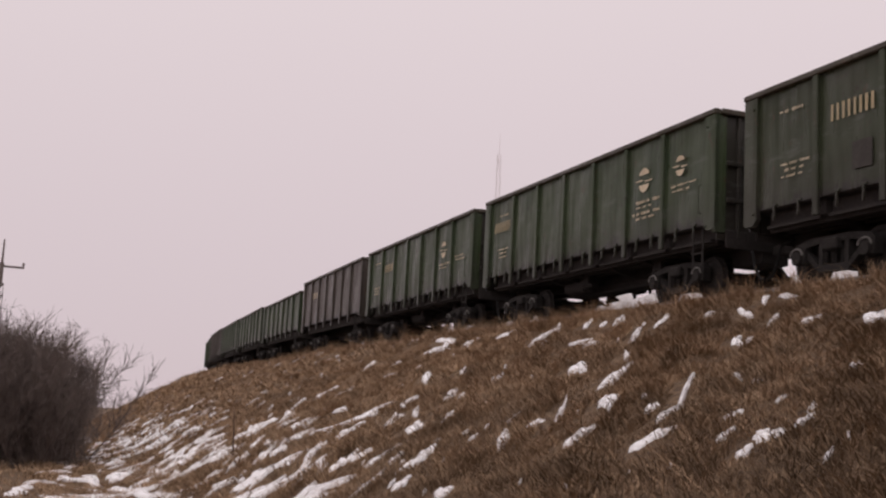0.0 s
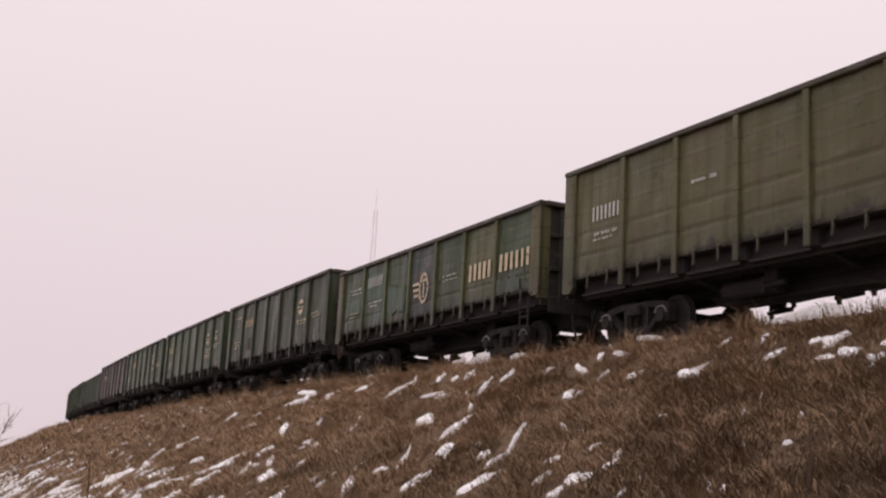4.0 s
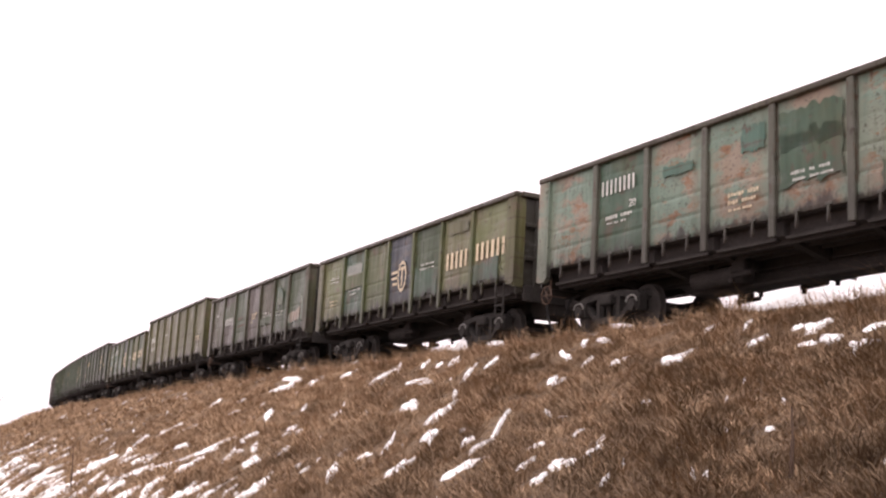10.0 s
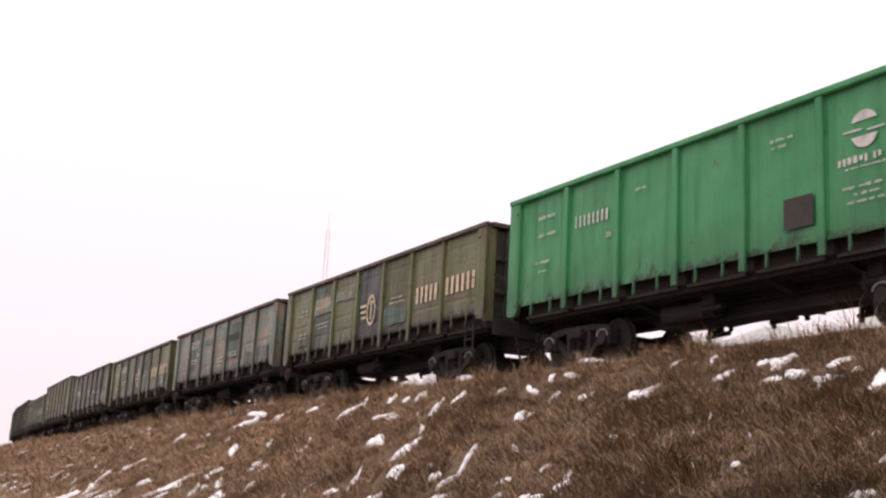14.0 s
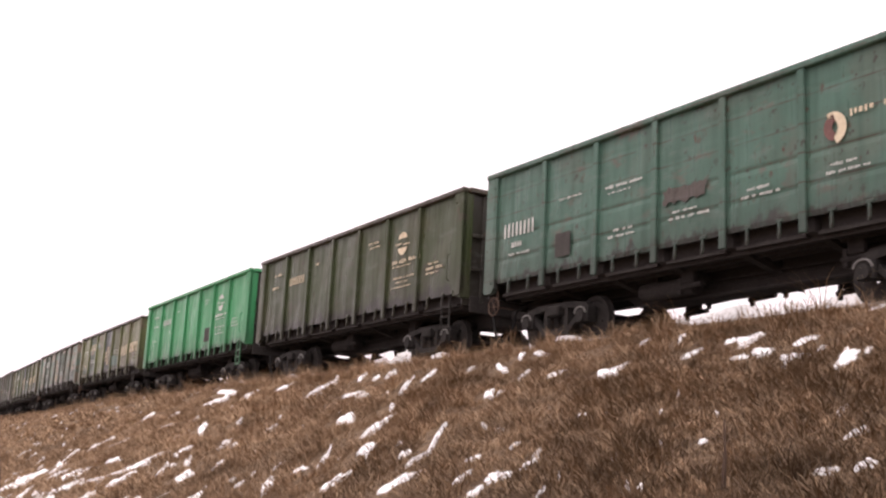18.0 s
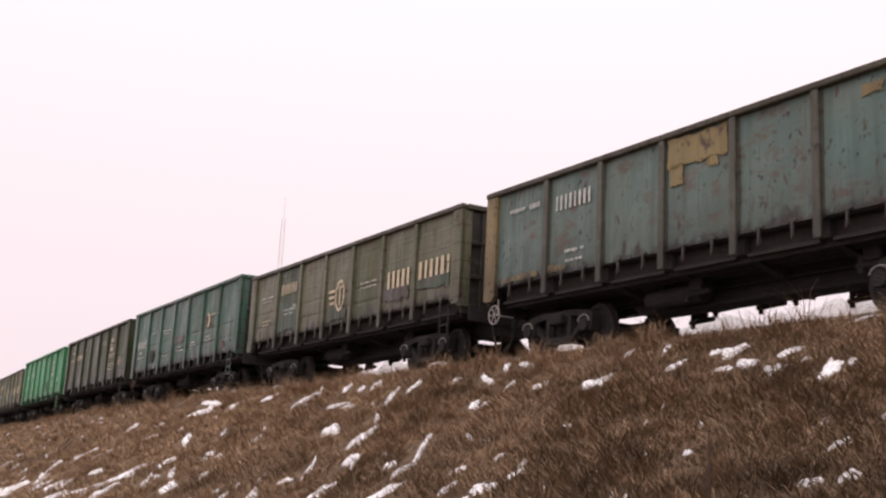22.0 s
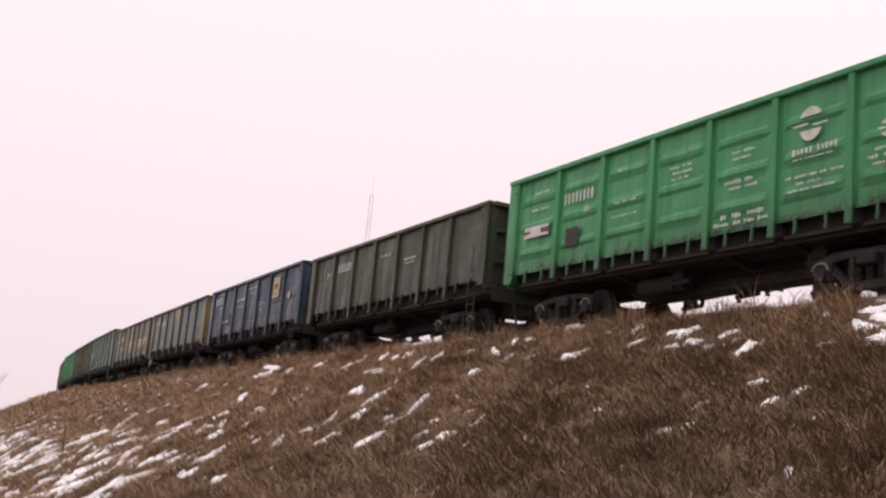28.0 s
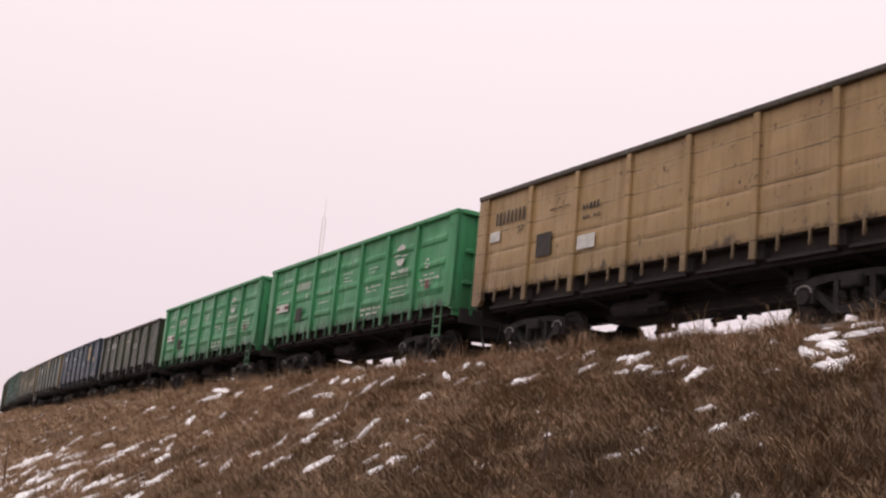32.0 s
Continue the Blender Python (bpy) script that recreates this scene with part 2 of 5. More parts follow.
# pinkish pale: the haze before the far mast is put into its colour
M_MAST = plain("haze_pale_lattice", (0.78, 0.72, 0.73), (0.84, 0.78, 0.79), 2.0, 0.7)
M_POLE = plain("weathered_pole", (0.16, 0.13, 0.12), (0.22, 0.19, 0.175), 4.0, 0.85)
M_STAKE = plain("rotten_wood", (0.07, 0.045, 0.035), (0.11, 0.075, 0.055), 9.0, 0.9)


def snow_material(name, col, other):
    mat, n, l, b = nodes_of(name, 0.6)
    c = n.new("ShaderNodeTexCoord").outputs["Object"]
    base = mix(n, l, step(n, l, tex(n, l, c, 3.0, 6), 0.40, 0.75, 0.7), col, other)
    base = mix(n, l, step(n, l, tex(n, l, c, 26.0, 3), 0.66, 0.76, 0.5), base, (0.40, 0.33, 0.27))
    l.new(base, b.inputs["Base Color"])
    bump(n, l, b, tex(n, l, c, 18.0, 5), 0.5, 0.03)
    return mat


def ground_material():
    mat, n, l, b = nodes_of("matted_dry_grass", 0.95)
    c = n.new("ShaderNodeTexCoord").outputs["Object"]
    big = tex(n, l, c, 0.35, 5)
    fine = tex(n, l, c, 9.0, 8, (1, 1, 1), 0.7)
    base = mix(n, l, step(n, l, big, 0.36, 0.66), (0.158, 0.104, 0.064), (0.265, 0.180, 0.110))
    base = mix(n, l, step(n, l, fine, 0.36, 0.62), (0.085, 0.06, 0.042), base)
    base = mix(n, l, step(n, l, tex(n, l, c, 1.4, 6), 0.60, 0.72, 0.6), base, (0.32, 0.235, 0.155))
    l.new(base, b.inputs["Base Color"])
    bump(n, l, b, fine, 0.9, 0.10)
    return mat


def grass_material(name, k):
    mat, n, l, b = nodes_of(name, 0.85)
    g = n.new("ShaderNodeNewGeometry")
    r = n.new("ShaderNodeValToRGB")
    e = r.color_ramp.elements
    e[0].position, e[0].color = 0.0, (0.150 * k, 0.100 * k, 0.063 * k, 1)
    e[1].position, e[1].color = 1.0, (0.47 * k, 0.338 * k, 0.217 * k, 1)
    e.new(0.35).color = (0.262 * k, 0.170 * k, 0.103 * k, 1)
    e.new(0.75).color = (0.355 * k, 0.243 * k, 0.152 * k, 1)
    l.new(g.outputs["Random Per Island"], r.inputs[0])
    c = n.new("ShaderNodeTexCoord").outputs["Object"]
    base = mix(n, l, step(n, l, tex(n, l, c, 0.5, 4), 0.45, 0.68, 0.6), r.outputs[0], (0.155 * k, 0.104 * k, 0.064 * k))
    base = mix(n, l, step(n, l, tex(n, l, c, 2.3, 5), 0.50, 0.66, 0.7), base, (0.114 * k, 0.078 * k, 0.050 * k))
    l.new(base, b.inputs["Base Color"])
    return mat


M_SNOW = snow_material("old_snow", (0.88, 0.88, 0.89), (0.72, 0.70, 0.70))
# greyed for dirt and for the shade behind and under the train
M_GREYSNOW = snow_material("dirty_and_shaded_snow", (0.55, 0.53, 0.53), (0.34, 0.32, 0.32))
M_GROUND = ground_material()
# the second is a brighter copy of the grass, lightened for distant haze
M_GRASS, M_LIGHTGRASS, M_WEED = grass_material("dry_grass_blades", 1.10), grass_material("haze_lightened_grass_blades", 1.24), grass_material("dark_dead_weeds", 0.61)


# ---- mesh helpers ----
def mesh_of(name, verts, faces, mat):
    me = bpy.data.meshes.new(name)
    me.from_pydata([tuple(v) for v in verts], [], [tuple(f) for f in faces])
    me.materials.append(mat)
    return me


def big_mesh(name, verts, faces, mat):
    """A mesh from arrays of points and of equally long faces."""
    me = bpy.data.meshes.new(name)
    faces = np.asarray(faces, np.int32)
    me.vertices.add(len(verts))
    me.vertices.foreach_set("co", np.asarray(verts, np.float32).ravel())
    me.loops.add(faces.size)
    me.loops.foreach_set("vertex_index", faces.ravel())
    me.polygons.add(len(faces))
    me.polygons.foreach_set("loop_start", np.arange(0, faces.size, faces.shape[1], dtype=np.int32))
    me.update(calc_edges=True)
    me.materials.append(mat)
    return me


def done(bm, name, mat, smooth=False):
    me = bpy.data.meshes.new(name)
    bm.to_mesh(me)
    bm.free()
    me.materials.append(mat)
    if smooth:
        me.polygons.foreach_set("use_smooth", [True] * len(me.polygons))
    return me


def box(bm, x0, x1, y0, y1, z0, z1, bevel=0.0):
    m = Matrix.Translation(((x0 + x1) / 2, (y0 + y1) / 2, (z0 + z1) / 2)) @ Matrix.Diagonal((x1 - x0, y1 - y0, z1 - z0, 1))
    r = bmesh.ops.create_cube(bm, size=1, matrix=m)
    if bevel:
        bmesh.ops.bevel(bm, geom=list({e for v in r["verts"] for e in v.link_edges}), offset=bevel, segments=1, affect="EDGES")
    return r["verts"]


def rod(bm, a, b, r0, r1=None, sides=8):
    a, b = Vector(a), Vector(b)
    m = Matrix.Translation((a + b) / 2) @ (b - a).to_track_quat("Z", "Y").to_matrix().to_4x4()
    return bmesh.ops.create_cone(bm, cap_ends=True, segments=sides, radius1=r0, radius2=r0 if r1 is None else r1, depth=(b - a).length, matrix=m)["verts"]


def tube(bm, pts, r, sides=6):
    """A bent tube through the points."""
    rings = []
    for i, p in enumerate(pts):
        d = (Vector(pts[min(i + 1, len(pts) - 1)]) - Vector(pts[max(i - 1, 0)])).normalized()
        m = d.to_track_quat("Z", "Y").to_matrix()
        rings.append([bm.verts.new(Vector(p) + m @ Vector((r * math.cos(2 * math.pi * k / sides), r * math.sin(2 * math.pi * k / sides), 0))) for k in range(sides)])
    for a, b in zip(rings, rings[1:]):
        for k in range(sides):
            bm.faces.new((a[k], a[(k + 1) % sides], b[(k + 1) % sides], b[k]))
    bm.faces.new(rings[0][::-1])
    bm.faces.new(rings[-1])


def part(name, data, parent, mat=None, label=""):
    """One mesh object under a thing or a part; data is a mesh, or a bmesh with its material."""
    if isinstance(data, bmesh.types.BMesh):
        data = done(data, name, mat)
    ob = new(name, data)
    ob.parent = parent
    if mat is not None:
        ob.material_slots[0].link, ob.material_slots[0].material = "OBJECT", mat
    return tagged(ob, label)


# ---- the large structure: bank, field, track ----
def strip(us, ws, height):
    uu, ww = np.meshgrid(us, ws, indexing="ij")
    x, y = plan(uu, ww)
    verts = np.stack([x, y, height(uu, ww)], -1).reshape(-1, 3)
    nu, nw = len(us), len(ws)
    i = (np.arange(nu - 1)[:, None] * nw + np.arange(nw - 1)[None, :]).ravel()
    return verts, np.stack([i, i + nw, i + nw + 1, i + 1], -1)


def make_ground():
    """One sheet: the bank that carries the line, and the level field round it to the horizon."""
    us = np.concatenate([np.arange(-88, -26, 2.0), np.arange(-26, 30, 0.22), np.arange(30, 70, 0.5), np.arange(70, 428, 2.0)])
    ws = np.concatenate([np.arange(-62, -12, 3.0), np.arange(-12, 1.2, 0.4), np.arange(1.2, 13, 0.2), [13.4, 14, 15, 17, 20]])
    v, f = strip(us, ws, bank_z)
    n = 90
    rings = [0.0, 30, 60, 120, 250, 500, 1000, 2400]
    ring_v = [(-20 + r * math.cos(2 * math.pi * k / n), 60 + r * math.sin(2 * math.pi * k / n), -0.12) for r in rings[1:] for k in range(n)]
    ring_f = [(a * n + k, a * n + (k + 1) % n, (a + 1) * n + (k + 1) % n, (a + 1) * n + k) for a in range(len(rings) - 2) for k in range(n)]
    base = len(v)
    v = np.concatenate([v, ring_v])
    f = np.concatenate([f, np.asarray(ring_f) + base, [[base + k, base + k + 1, base + n - 2 - k, base + n - 1 - k] for k in range(0, n // 2 - 1)]])
    me = big_mesh("ground", v, f, M_GROUND)
    me.polygons.foreach_set("use_smooth", [True] * len(me.polygons))
    return tagged(new("ground", me), "railway bank under matted brown dry grass and a level field", "ground", kind="structure")


def swept(name, profile, us, mat):
    """A section (w, z over the rail's top) swept along the line."""
    us = np.asarray(us)
    k = len(profile)
    verts = []
    for w, z in profile:
        x, y = plan(us, np.full(len(us), w))
        verts.append(np.stack([x, y, rail_z(us) + z], -1))
    verts = np.stack(verts, 1).reshape(-1, 3)
    i = np.arange(len(us) - 1)[:, None] * k
    j = np.arange(k)[None, :]
    f = np.stack([i + j, i + (j + 1) % k, i + k + (j + 1) % k, i + k + j], -1).reshape(-1, 4)
    return big_mesh(name, verts, f, mat)


def make_track():
    us = np.concatenate([np.arange(-60, 80, 1.0), np.arange(80, 420, 3.0)])
    mid = -SIDE
    tagged(new("ballast", swept("ballast", [(1.35, -0.56), (0.35, -0.13), (mid + 0.9, -0.14), (mid - 0.9, -0.14), (-3.3, -0.13), (-4.2, -0.56), (-4.2, -0.8), (1.3, -0.8)], us, M_GRAVEL)),
           "grey crushed-stone ballast under the rails", "ballast", kind="structure")
    for w in (mid + 0.76, mid - 0.76):
        rail = [(w + 0.036, 0), (w + 0.036, -0.04), (w + 0.009, -0.055), (w + 0.009, -0.14), (w + 0.075, -0.165), (w + 0.075, -0.18),
                (w - 0.075, -0.18), (w - 0.075, -0.165), (w - 0.009, -0.14), (w - 0.009, -0.055), (w - 0.036, -0.04), (w - 0.036, 0)]
        tagged(new("rail", swept("rail", rail, us, M_RAIL)), "rusty steel rail with a worn top", "rail", kind="structure")
    verts, faces = [], []
    for u in np.arange(-40, 110, 0.545):
        for a, b in ((-0.13, -1), (0.13, -1), (0.13, 1), (-0.13, 1)):
            for z in (-0.33, -0.10):
                x, y = plan(u + a, mid + 1.35 * b)
                verts.append((float(x), float(y), float(rail_z(u)) + z))
        o = len(verts) - 8
        faces += [(o + 1, o + 3, o + 5, o + 7)] + [(o + 2 * k, o + (2 * k + 2) % 8, o + (2 * k + 3) % 8, o + 2 * k + 1) for k in range(4)]
    tagged(new("sleepers", mesh_of("sleepers", verts, faces, M_SLEEPER)), "concrete sleepers under the rails", "sleepers", kind="stuff")


def make_snow_bank():
    """Ploughed snow along the far side of the line; its shaded face is painted grey."""
    us = np.arange(-48, 90, 0.3)
    ws = np.linspace(-3.75, -12.5, 30)

    def height(u, w):
        s = np.interp(-w, [3.75, 4.3, 5.0, 6.6, 8.4, 12.5], [-0.15, 0.6, 1.15, 2.2, 2.5, -0.5])
        lump = 0.88 + 0.16 * soft_noise(u * 1.6, w * 0.6, 1.1) + 0.12 * soft_noise(u + 7, w * 2, 0.45)
        return rail_z(u) - 0.45 + s * lump

    v, f = strip(us, ws, height)
    me = big_mesh("snow_bank", v, f, M_GREYSNOW)
    me.polygons.foreach_set("use_smooth", [True] * len(me.polygons))
    tagged(new("snow_bank", me), "ridge of old lumpy snow along the far side of the track", "snow", kind="stuff")


make_ground()
make_track()
make_snow_bank()


# ---- gondola wagons ----
ENDBAY = 2.15
BAY = (BODY - 2 * ENDBAY) / 5
POSTS = [BODY / 2 - ENDBAY - BAY * k for k in range(6)]       # from the front end backwards
EDGES = [BODY / 2 - 0.34] + POSTS + [-BODY / 2 + 0.34]
MESHES = {}


def kept(key, make):
    if key not in MESHES:
        MESHES[key] = make()
    return MESHES[key]


def panel_mesh(i, top, style, low):
    """The sheet between two posts, on the near side (y = SIDE); pressed ribs, plank joints or dents by its style."""
    x1, x0 = EDGES[i], EDGES[i + 1]
    nx, nz = 12, 30
    bm = bmesh.new()
    grid = []
    for k in range(nz + 1):
        z = low + (top - 0.06 - low) * k / nz
        row = []
        for j in range(nx + 1):
            s = j / nx
            x = x0 + (x1 - x0) * s
            out = 0.006 * math.sin(5.1 * x + 2.3 * z + i) + 0.003 * math.sin(9.7 * z + 3.1 * x)
            f = (z - low) / (top - low)
            if style == "ribbed":
                for c in (0.2, 0.47, 0.74):
                    d = abs(f - c - 0.01 * math.sin(i)) / 0.045
                    if 0.14 < s < 0.86 and d < 1:
                        out += 0.05 * (1 - d) ** 0.5
            elif style == "plank":
                d = (f * 5.0) % 1.0
                out += 0.013 * min(1.0, 9 * d) * (1 if d < 0.93 else 0.0)
            else:
                out += 0.024 * math.sin(math.pi * s) * math.sin(math.pi * f) * (1 if i % 2 else -0.6)
            row.append(bm.verts.new((x, SIDE - 0.075 + out, z)))
        grid.append(row)
    for a, b in zip(grid, grid[1:]):
        for j in range(nx):
            bm.faces.new((a[j + 1], a[j], b[j], b[j + 1]))
    r = bmesh.ops.extrude_face_region(bm, geom=bm.faces[:])
    bmesh.ops.translate(bm, vec=(0, -0.02, 0), verts=[v for v in r["geom"] if isinstance(v, bmesh.types.BMVert)])
    bmesh.ops.recalc_face_normals(bm, faces=bm.faces[:])
    return done(bm, "side_panel", M_IRON)


def post_mesh(x, top):
    bm = bmesh.new()
    box(bm, x - 0.075, x + 0.075, SIDE - 0.07, SIDE + 0.015, 1.17, top - 0.02, 0.018)
    box(bm, x - 0.11, x + 0.11, SIDE - 0.085, SIDE - 0.055, 1.50, top - 0.08)
    return done(bm, "side_post", M_IRON)


def corner_mesh(sgn, top):
    """The corner plate, rounded below."""
    bm = bmesh.new()
    a, b = sgn * (BODY / 2), sgn * (BODY / 2 - 0.40)
    r, low = 0.11, 1.22 if sgn > 0 else 1.36
    pts = [(a, top - 0.04), (a, low + r * 0.4), (a - sgn * r * 0.5, low), (b + sgn * r, low), (b, low + r), (b, top - 0.04)]
    vs = [bm.verts.new((x, SIDE + 0.005, z)) for x, z in pts]
    bm.faces.new(vs)
    g = bmesh.ops.extrude_face_region(bm, geom=bm.faces[:])
    bmesh.ops.translate(bm, vec=(0, -0.11, 0), verts=[v for v in g["geom"] if isinstance(v, bmesh.types.BMVert)])
    box(bm, min(a, a - sgn * 0.10), max(a, a - sgn * 0.10), SIDE - 0.28, SIDE - 0.02, 1.3, top - 0.05)
    for z in (1.45, top - 0.35):
        rod(bm, (a - sgn * 0.3, SIDE, z), (a - sgn * 0.3, SIDE + 0.03, z), 0.03, sides=6)
    bmesh.ops.recalc_face_normals(bm, faces=bm.faces[:])
    return done(bm, "corner_post", M_IRON)


def rim_mesh(top):
    bm = bmesh.new()
    box(bm, -BODY / 2 - 0.02, BODY / 2 + 0.02, SIDE - 0.11, SIDE + 0.035, top - 0.12, top, 0.02)
    return done(bm, "top_rail", M_IRON)


def end_rim_mesh(sgn, top):
    bm = bmesh.new()
    x = sgn * BODY / 2
    box(bm, x - 0.09, x + 0.05, -SIDE + 0.115, SIDE - 0.115, top - 0.13, top - 0.005, 0.02)
    return done(bm, "end_rail", M_IRON)


def end_wall_mesh(sgn, top):
    bm = bmesh.new()
    x = sgn * (BODY / 2 - 0.06)
    box(bm, x - 0.02, x + 0.02, -SIDE + 0.1, SIDE - 0.1, 1.15, top - 0.12)
    return done(bm, "end_wall", M_IRON)


def end_beam_mesh(sgn, z0, z1, deep):
    bm = bmesh.new()
    x = sgn * (BODY / 2 - 0.035)
    box(bm, min(x, x + sgn * deep), max(x, x + sgn * deep), -SIDE + 0.29, SIDE - 0.29, z0, z1, 0.015)
    return done(bm, "end_beam", M_IRON)


def end_post_mesh(sgn, y, top):
    bm = bmesh.new()
    x = sgn * (BODY / 2 - 0.037)
    box(bm, min(x, x + sgn * 0.06), max(x, x + sgn * 0.06), y - 0.05, y + 0.05, 1.2, top - 0.14, 0.012)
    return done(bm, "end_post", M_IRON)


def hinge_mesh():
    """A hatch latch that hangs from the lower edge of a side."""
    bm = bmesh.new()
    box(bm, -0.022, 0.022, -0.03, 0.02, -0.20, 0.05, 0.006)
    box(bm, -0.014, 0.014, -0.02, 0.035, -0.235, -0.16, 0.005)
    box(bm, -0.085, 0.07, -0.045, 0.015, 0.03, 0.085, 0.008)
    rod(bm, (-0.035, 0.0, -0.19), (0.035, 0.0, -0.19), 0.016, sides=6)
    return done(bm, "hatch_latch", M_IRON)


def sill_mesh():
    bm = bmesh.new()
    box(bm, -BODY / 2 + 0.4, BODY / 2 - 0.4, SIDE - 0.42, SIDE - 0.34, 1.10, 1.50, 0.01)
    return done(bm, "side_sill", M_UNDERFLOOR)


def underframe_mesh():
    bm = bmesh.new()
    box(bm, -BODY / 2 + 0.1, BODY / 2 - 0.1, -SIDE + 0.14, SIDE - 0.14, 1.50, 1.56)
    return done(bm, "floor", M_UNDERFLOOR)


def centre_sill_mesh():
    bm = bmesh.new()
    for y in (-0.2, 0.13):
        box(bm, -6.3, 6.3, y, y + 0.07, 0.92, 1.495, 0.01)
    box(bm, -6.3, 6.3, -0.28, 0.28, 0.90, 0.93)
    vs = [bm.verts.new((x, -0.24, zz)) for x, zz in ((-3.1, 0.93), (-2.7, 0.70), (2.7, 0.70), (3.1, 0.93))]
    g = bmesh.ops.extrude_face_region(bm, geom=[bm.faces.new(vs)])
    bmesh.ops.translate(bm, vec=(0, 0.48, 0), verts=[v for v in g["geom"] if isinstance(v, bmesh.types.BMVert)])
    bmesh.ops.recalc_face_normals(bm, faces=bm.faces[:])
    return done(bm, "centre_sill", M_IRON)


def bearer_mesh(x):
    bm = bmesh.new()
    vs = [bm.verts.new((x - 0.08, y, z)) for y, z in ((-1.36, 1.495), (-1.36, 1.22), (-0.3, 0.94), (0.3, 0.94), (1.36, 1.22), (1.36, 1.495))]
    bm.faces.new(vs)
    g = bmesh.ops.extrude_face_region(bm, geom=bm.faces[:])
    bmesh.ops.translate(bm, vec=(0.16, 0, 0), verts=[v for v in g["geom"] if isinstance(v, bmesh.types.BMVert)])
    bmesh.ops.recalc_face_normals(bm, faces=bm.faces[:])
    return done(bm, "cross_bearer", M_UNDERFLOOR)


def hatch_mesh(i, side):
    """A drop hatch under the floor, hung from the centre sill."""
    bm = bmesh.new()
    x1, x0 = EDGES[i] - 0.12, EDGES[i + 1] + 0.12
    y0, y1 = (0.30, 1.33)
    box(bm, x0, x1, min(side * y0, side * y1), max(side * y0, side * y1), 1.16, 1.22)
    for y in (0.5, 0.82, 1.14):
        box(bm, x0 + 0.02, x1 - 0.02, side * y - 0.03, side * y + 0.03, 1.11, 1.16)
    return done(bm, "floor_hatch", M_UNDERFLOOR)


def coupler_mesh(sgn):
    bm = bmesh.new()
    a = sgn * BODY / 2
    box(bm, min(a, a + sgn * 0.30), max(a, a + sgn * 0.30), -0.09, 0.09, 0.93, 1.13, 0.02)
    box(bm, min(a + sgn * 0.24, a + sgn * 0.50), max(a + sgn * 0.24, a + sgn * 0.50), -0.2, 0.2, 0.86, 1.22, 0.05)
    box(bm, min(a - sgn * 1.1, a - sgn * 0.02), max(a - sgn * 1.1, a - sgn * 0.02), -0.36, 0.36, 0.74, 1.20, 0.03)
    rod(bm, (a - sgn * 0.05, -0.28, 1.28), (a - sgn * 0.05, 0.75, 1.24), 0.018)
    return done(bm, "coupler", M_IRON)


def hose_mesh(sgn):
    bm = bmesh.new()
    a = sgn * (BODY / 2 - 0.05)
    pts = [(a, 0.60, 1.02), (a + sgn * 0.10, 0.62, 0.92)]
    pts += [(a + sgn * (0.12 + 0.40 * k / 8), 0.62, 0.88 - 0.56 * math.sin(math.pi * (0.06 + 0.5 * k / 8)) ) for k in range(1, 9)]
    tube(bm, pts, 0.032)
    rod(bm, (a - sgn * 0.3, 0.60, 1.05), (a + sgn * 0.03, 0.60, 1.0), 0.03)
    return done(bm, "brake_hose", M_RUBBER)


def tank_mesh():
    bm = bmesh.new()
    rod(bm, (0.7, 0.62, 0.88), (2.1, 0.62, 0.88), 0.18, sides=14)
    box(bm, 1.0, 1.06, 0.56, 0.68, 0.95, 1.498)
    box(bm, 1.7, 1.76, 0.56, 0.68, 0.95, 1.498)
    return done(bm, "air_tank", M_IRON)


def rigging_mesh():
    bm = bmesh.new()
    rod(bm, (-4.2, 0.5, 0.66), (4.2, 0.42, 0.70), 0.026)
    rod(bm, (-0.8, 0.42, 0.72), (-0.8, -0.5, 0.74), 0.03)
    box(bm, -0.84, -0.76, -0.05, 0.05, 0.7, 0.92)
    rod(bm, (-5.9, 0.30, 0.98), (5.9, 0.30, 0.98), 0.02)
    return done(bm, "brake_rigging", M_IRON)


def lever_mesh(k):
    """Hatch gear that hangs under the floor: a bracket, a shaft end and a hook."""
    rng = random.Random(k)
    bm = bmesh.new()
    y = rng.choice((-0.75, -0.5, 0.55, 0.8))
    z = rng.uniform(0.62, 0.86)
    box(bm, -0.16, 0.16, y - 0.05, y + 0.05, z + 0.08, 1.15, 0.02)
    rod(bm, (-0.34, y, z + 0.05), (0.30, y, z + 0.02), 0.05, sides=8)
    box(bm, 0.18, 0.27, y - 0.03, y + 0.03, z - 0.10, z + 0.2, 0.01)
    return done(bm, "hatch_gear", M_IRON)


def adapter_mesh(s):
    """The saddle over an axle box; its shine is painted as a pale arc."""
    bm = bmesh.new()
    pts = [(s * 0.925 + 0.17 * math.cos(a), 1.20, 0.56 + 0.13 * math.sin(a)) for a in (math.pi * k / 8 for k in range(9))]
    tube(bm, pts, 0.020, 5)
    return done(bm, "axle_saddle", M_SHINE)


def ladder_mesh():
    """Step irons below the rear corner: two stiles."""
    bm = bmesh.new()
    x = -BODY / 2 + 0.42
    for k in (0.0, 0.36):
        box(bm, x + k - 0.02, x + k + 0.02, SIDE - 0.03, SIDE + 0.012, 0.62, 1.42, 0.004)
    return done(bm, "ladder", M_IRON)


def rung_mesh(z):
    bm = bmesh.new()
    x = -BODY / 2 + 0.42
    box(bm, x + 0.02, x + 0.34, SIDE - 0.026, SIDE + 0.008, z - 0.02, z + 0.02)
    return done(bm, "rung", M_IRON)


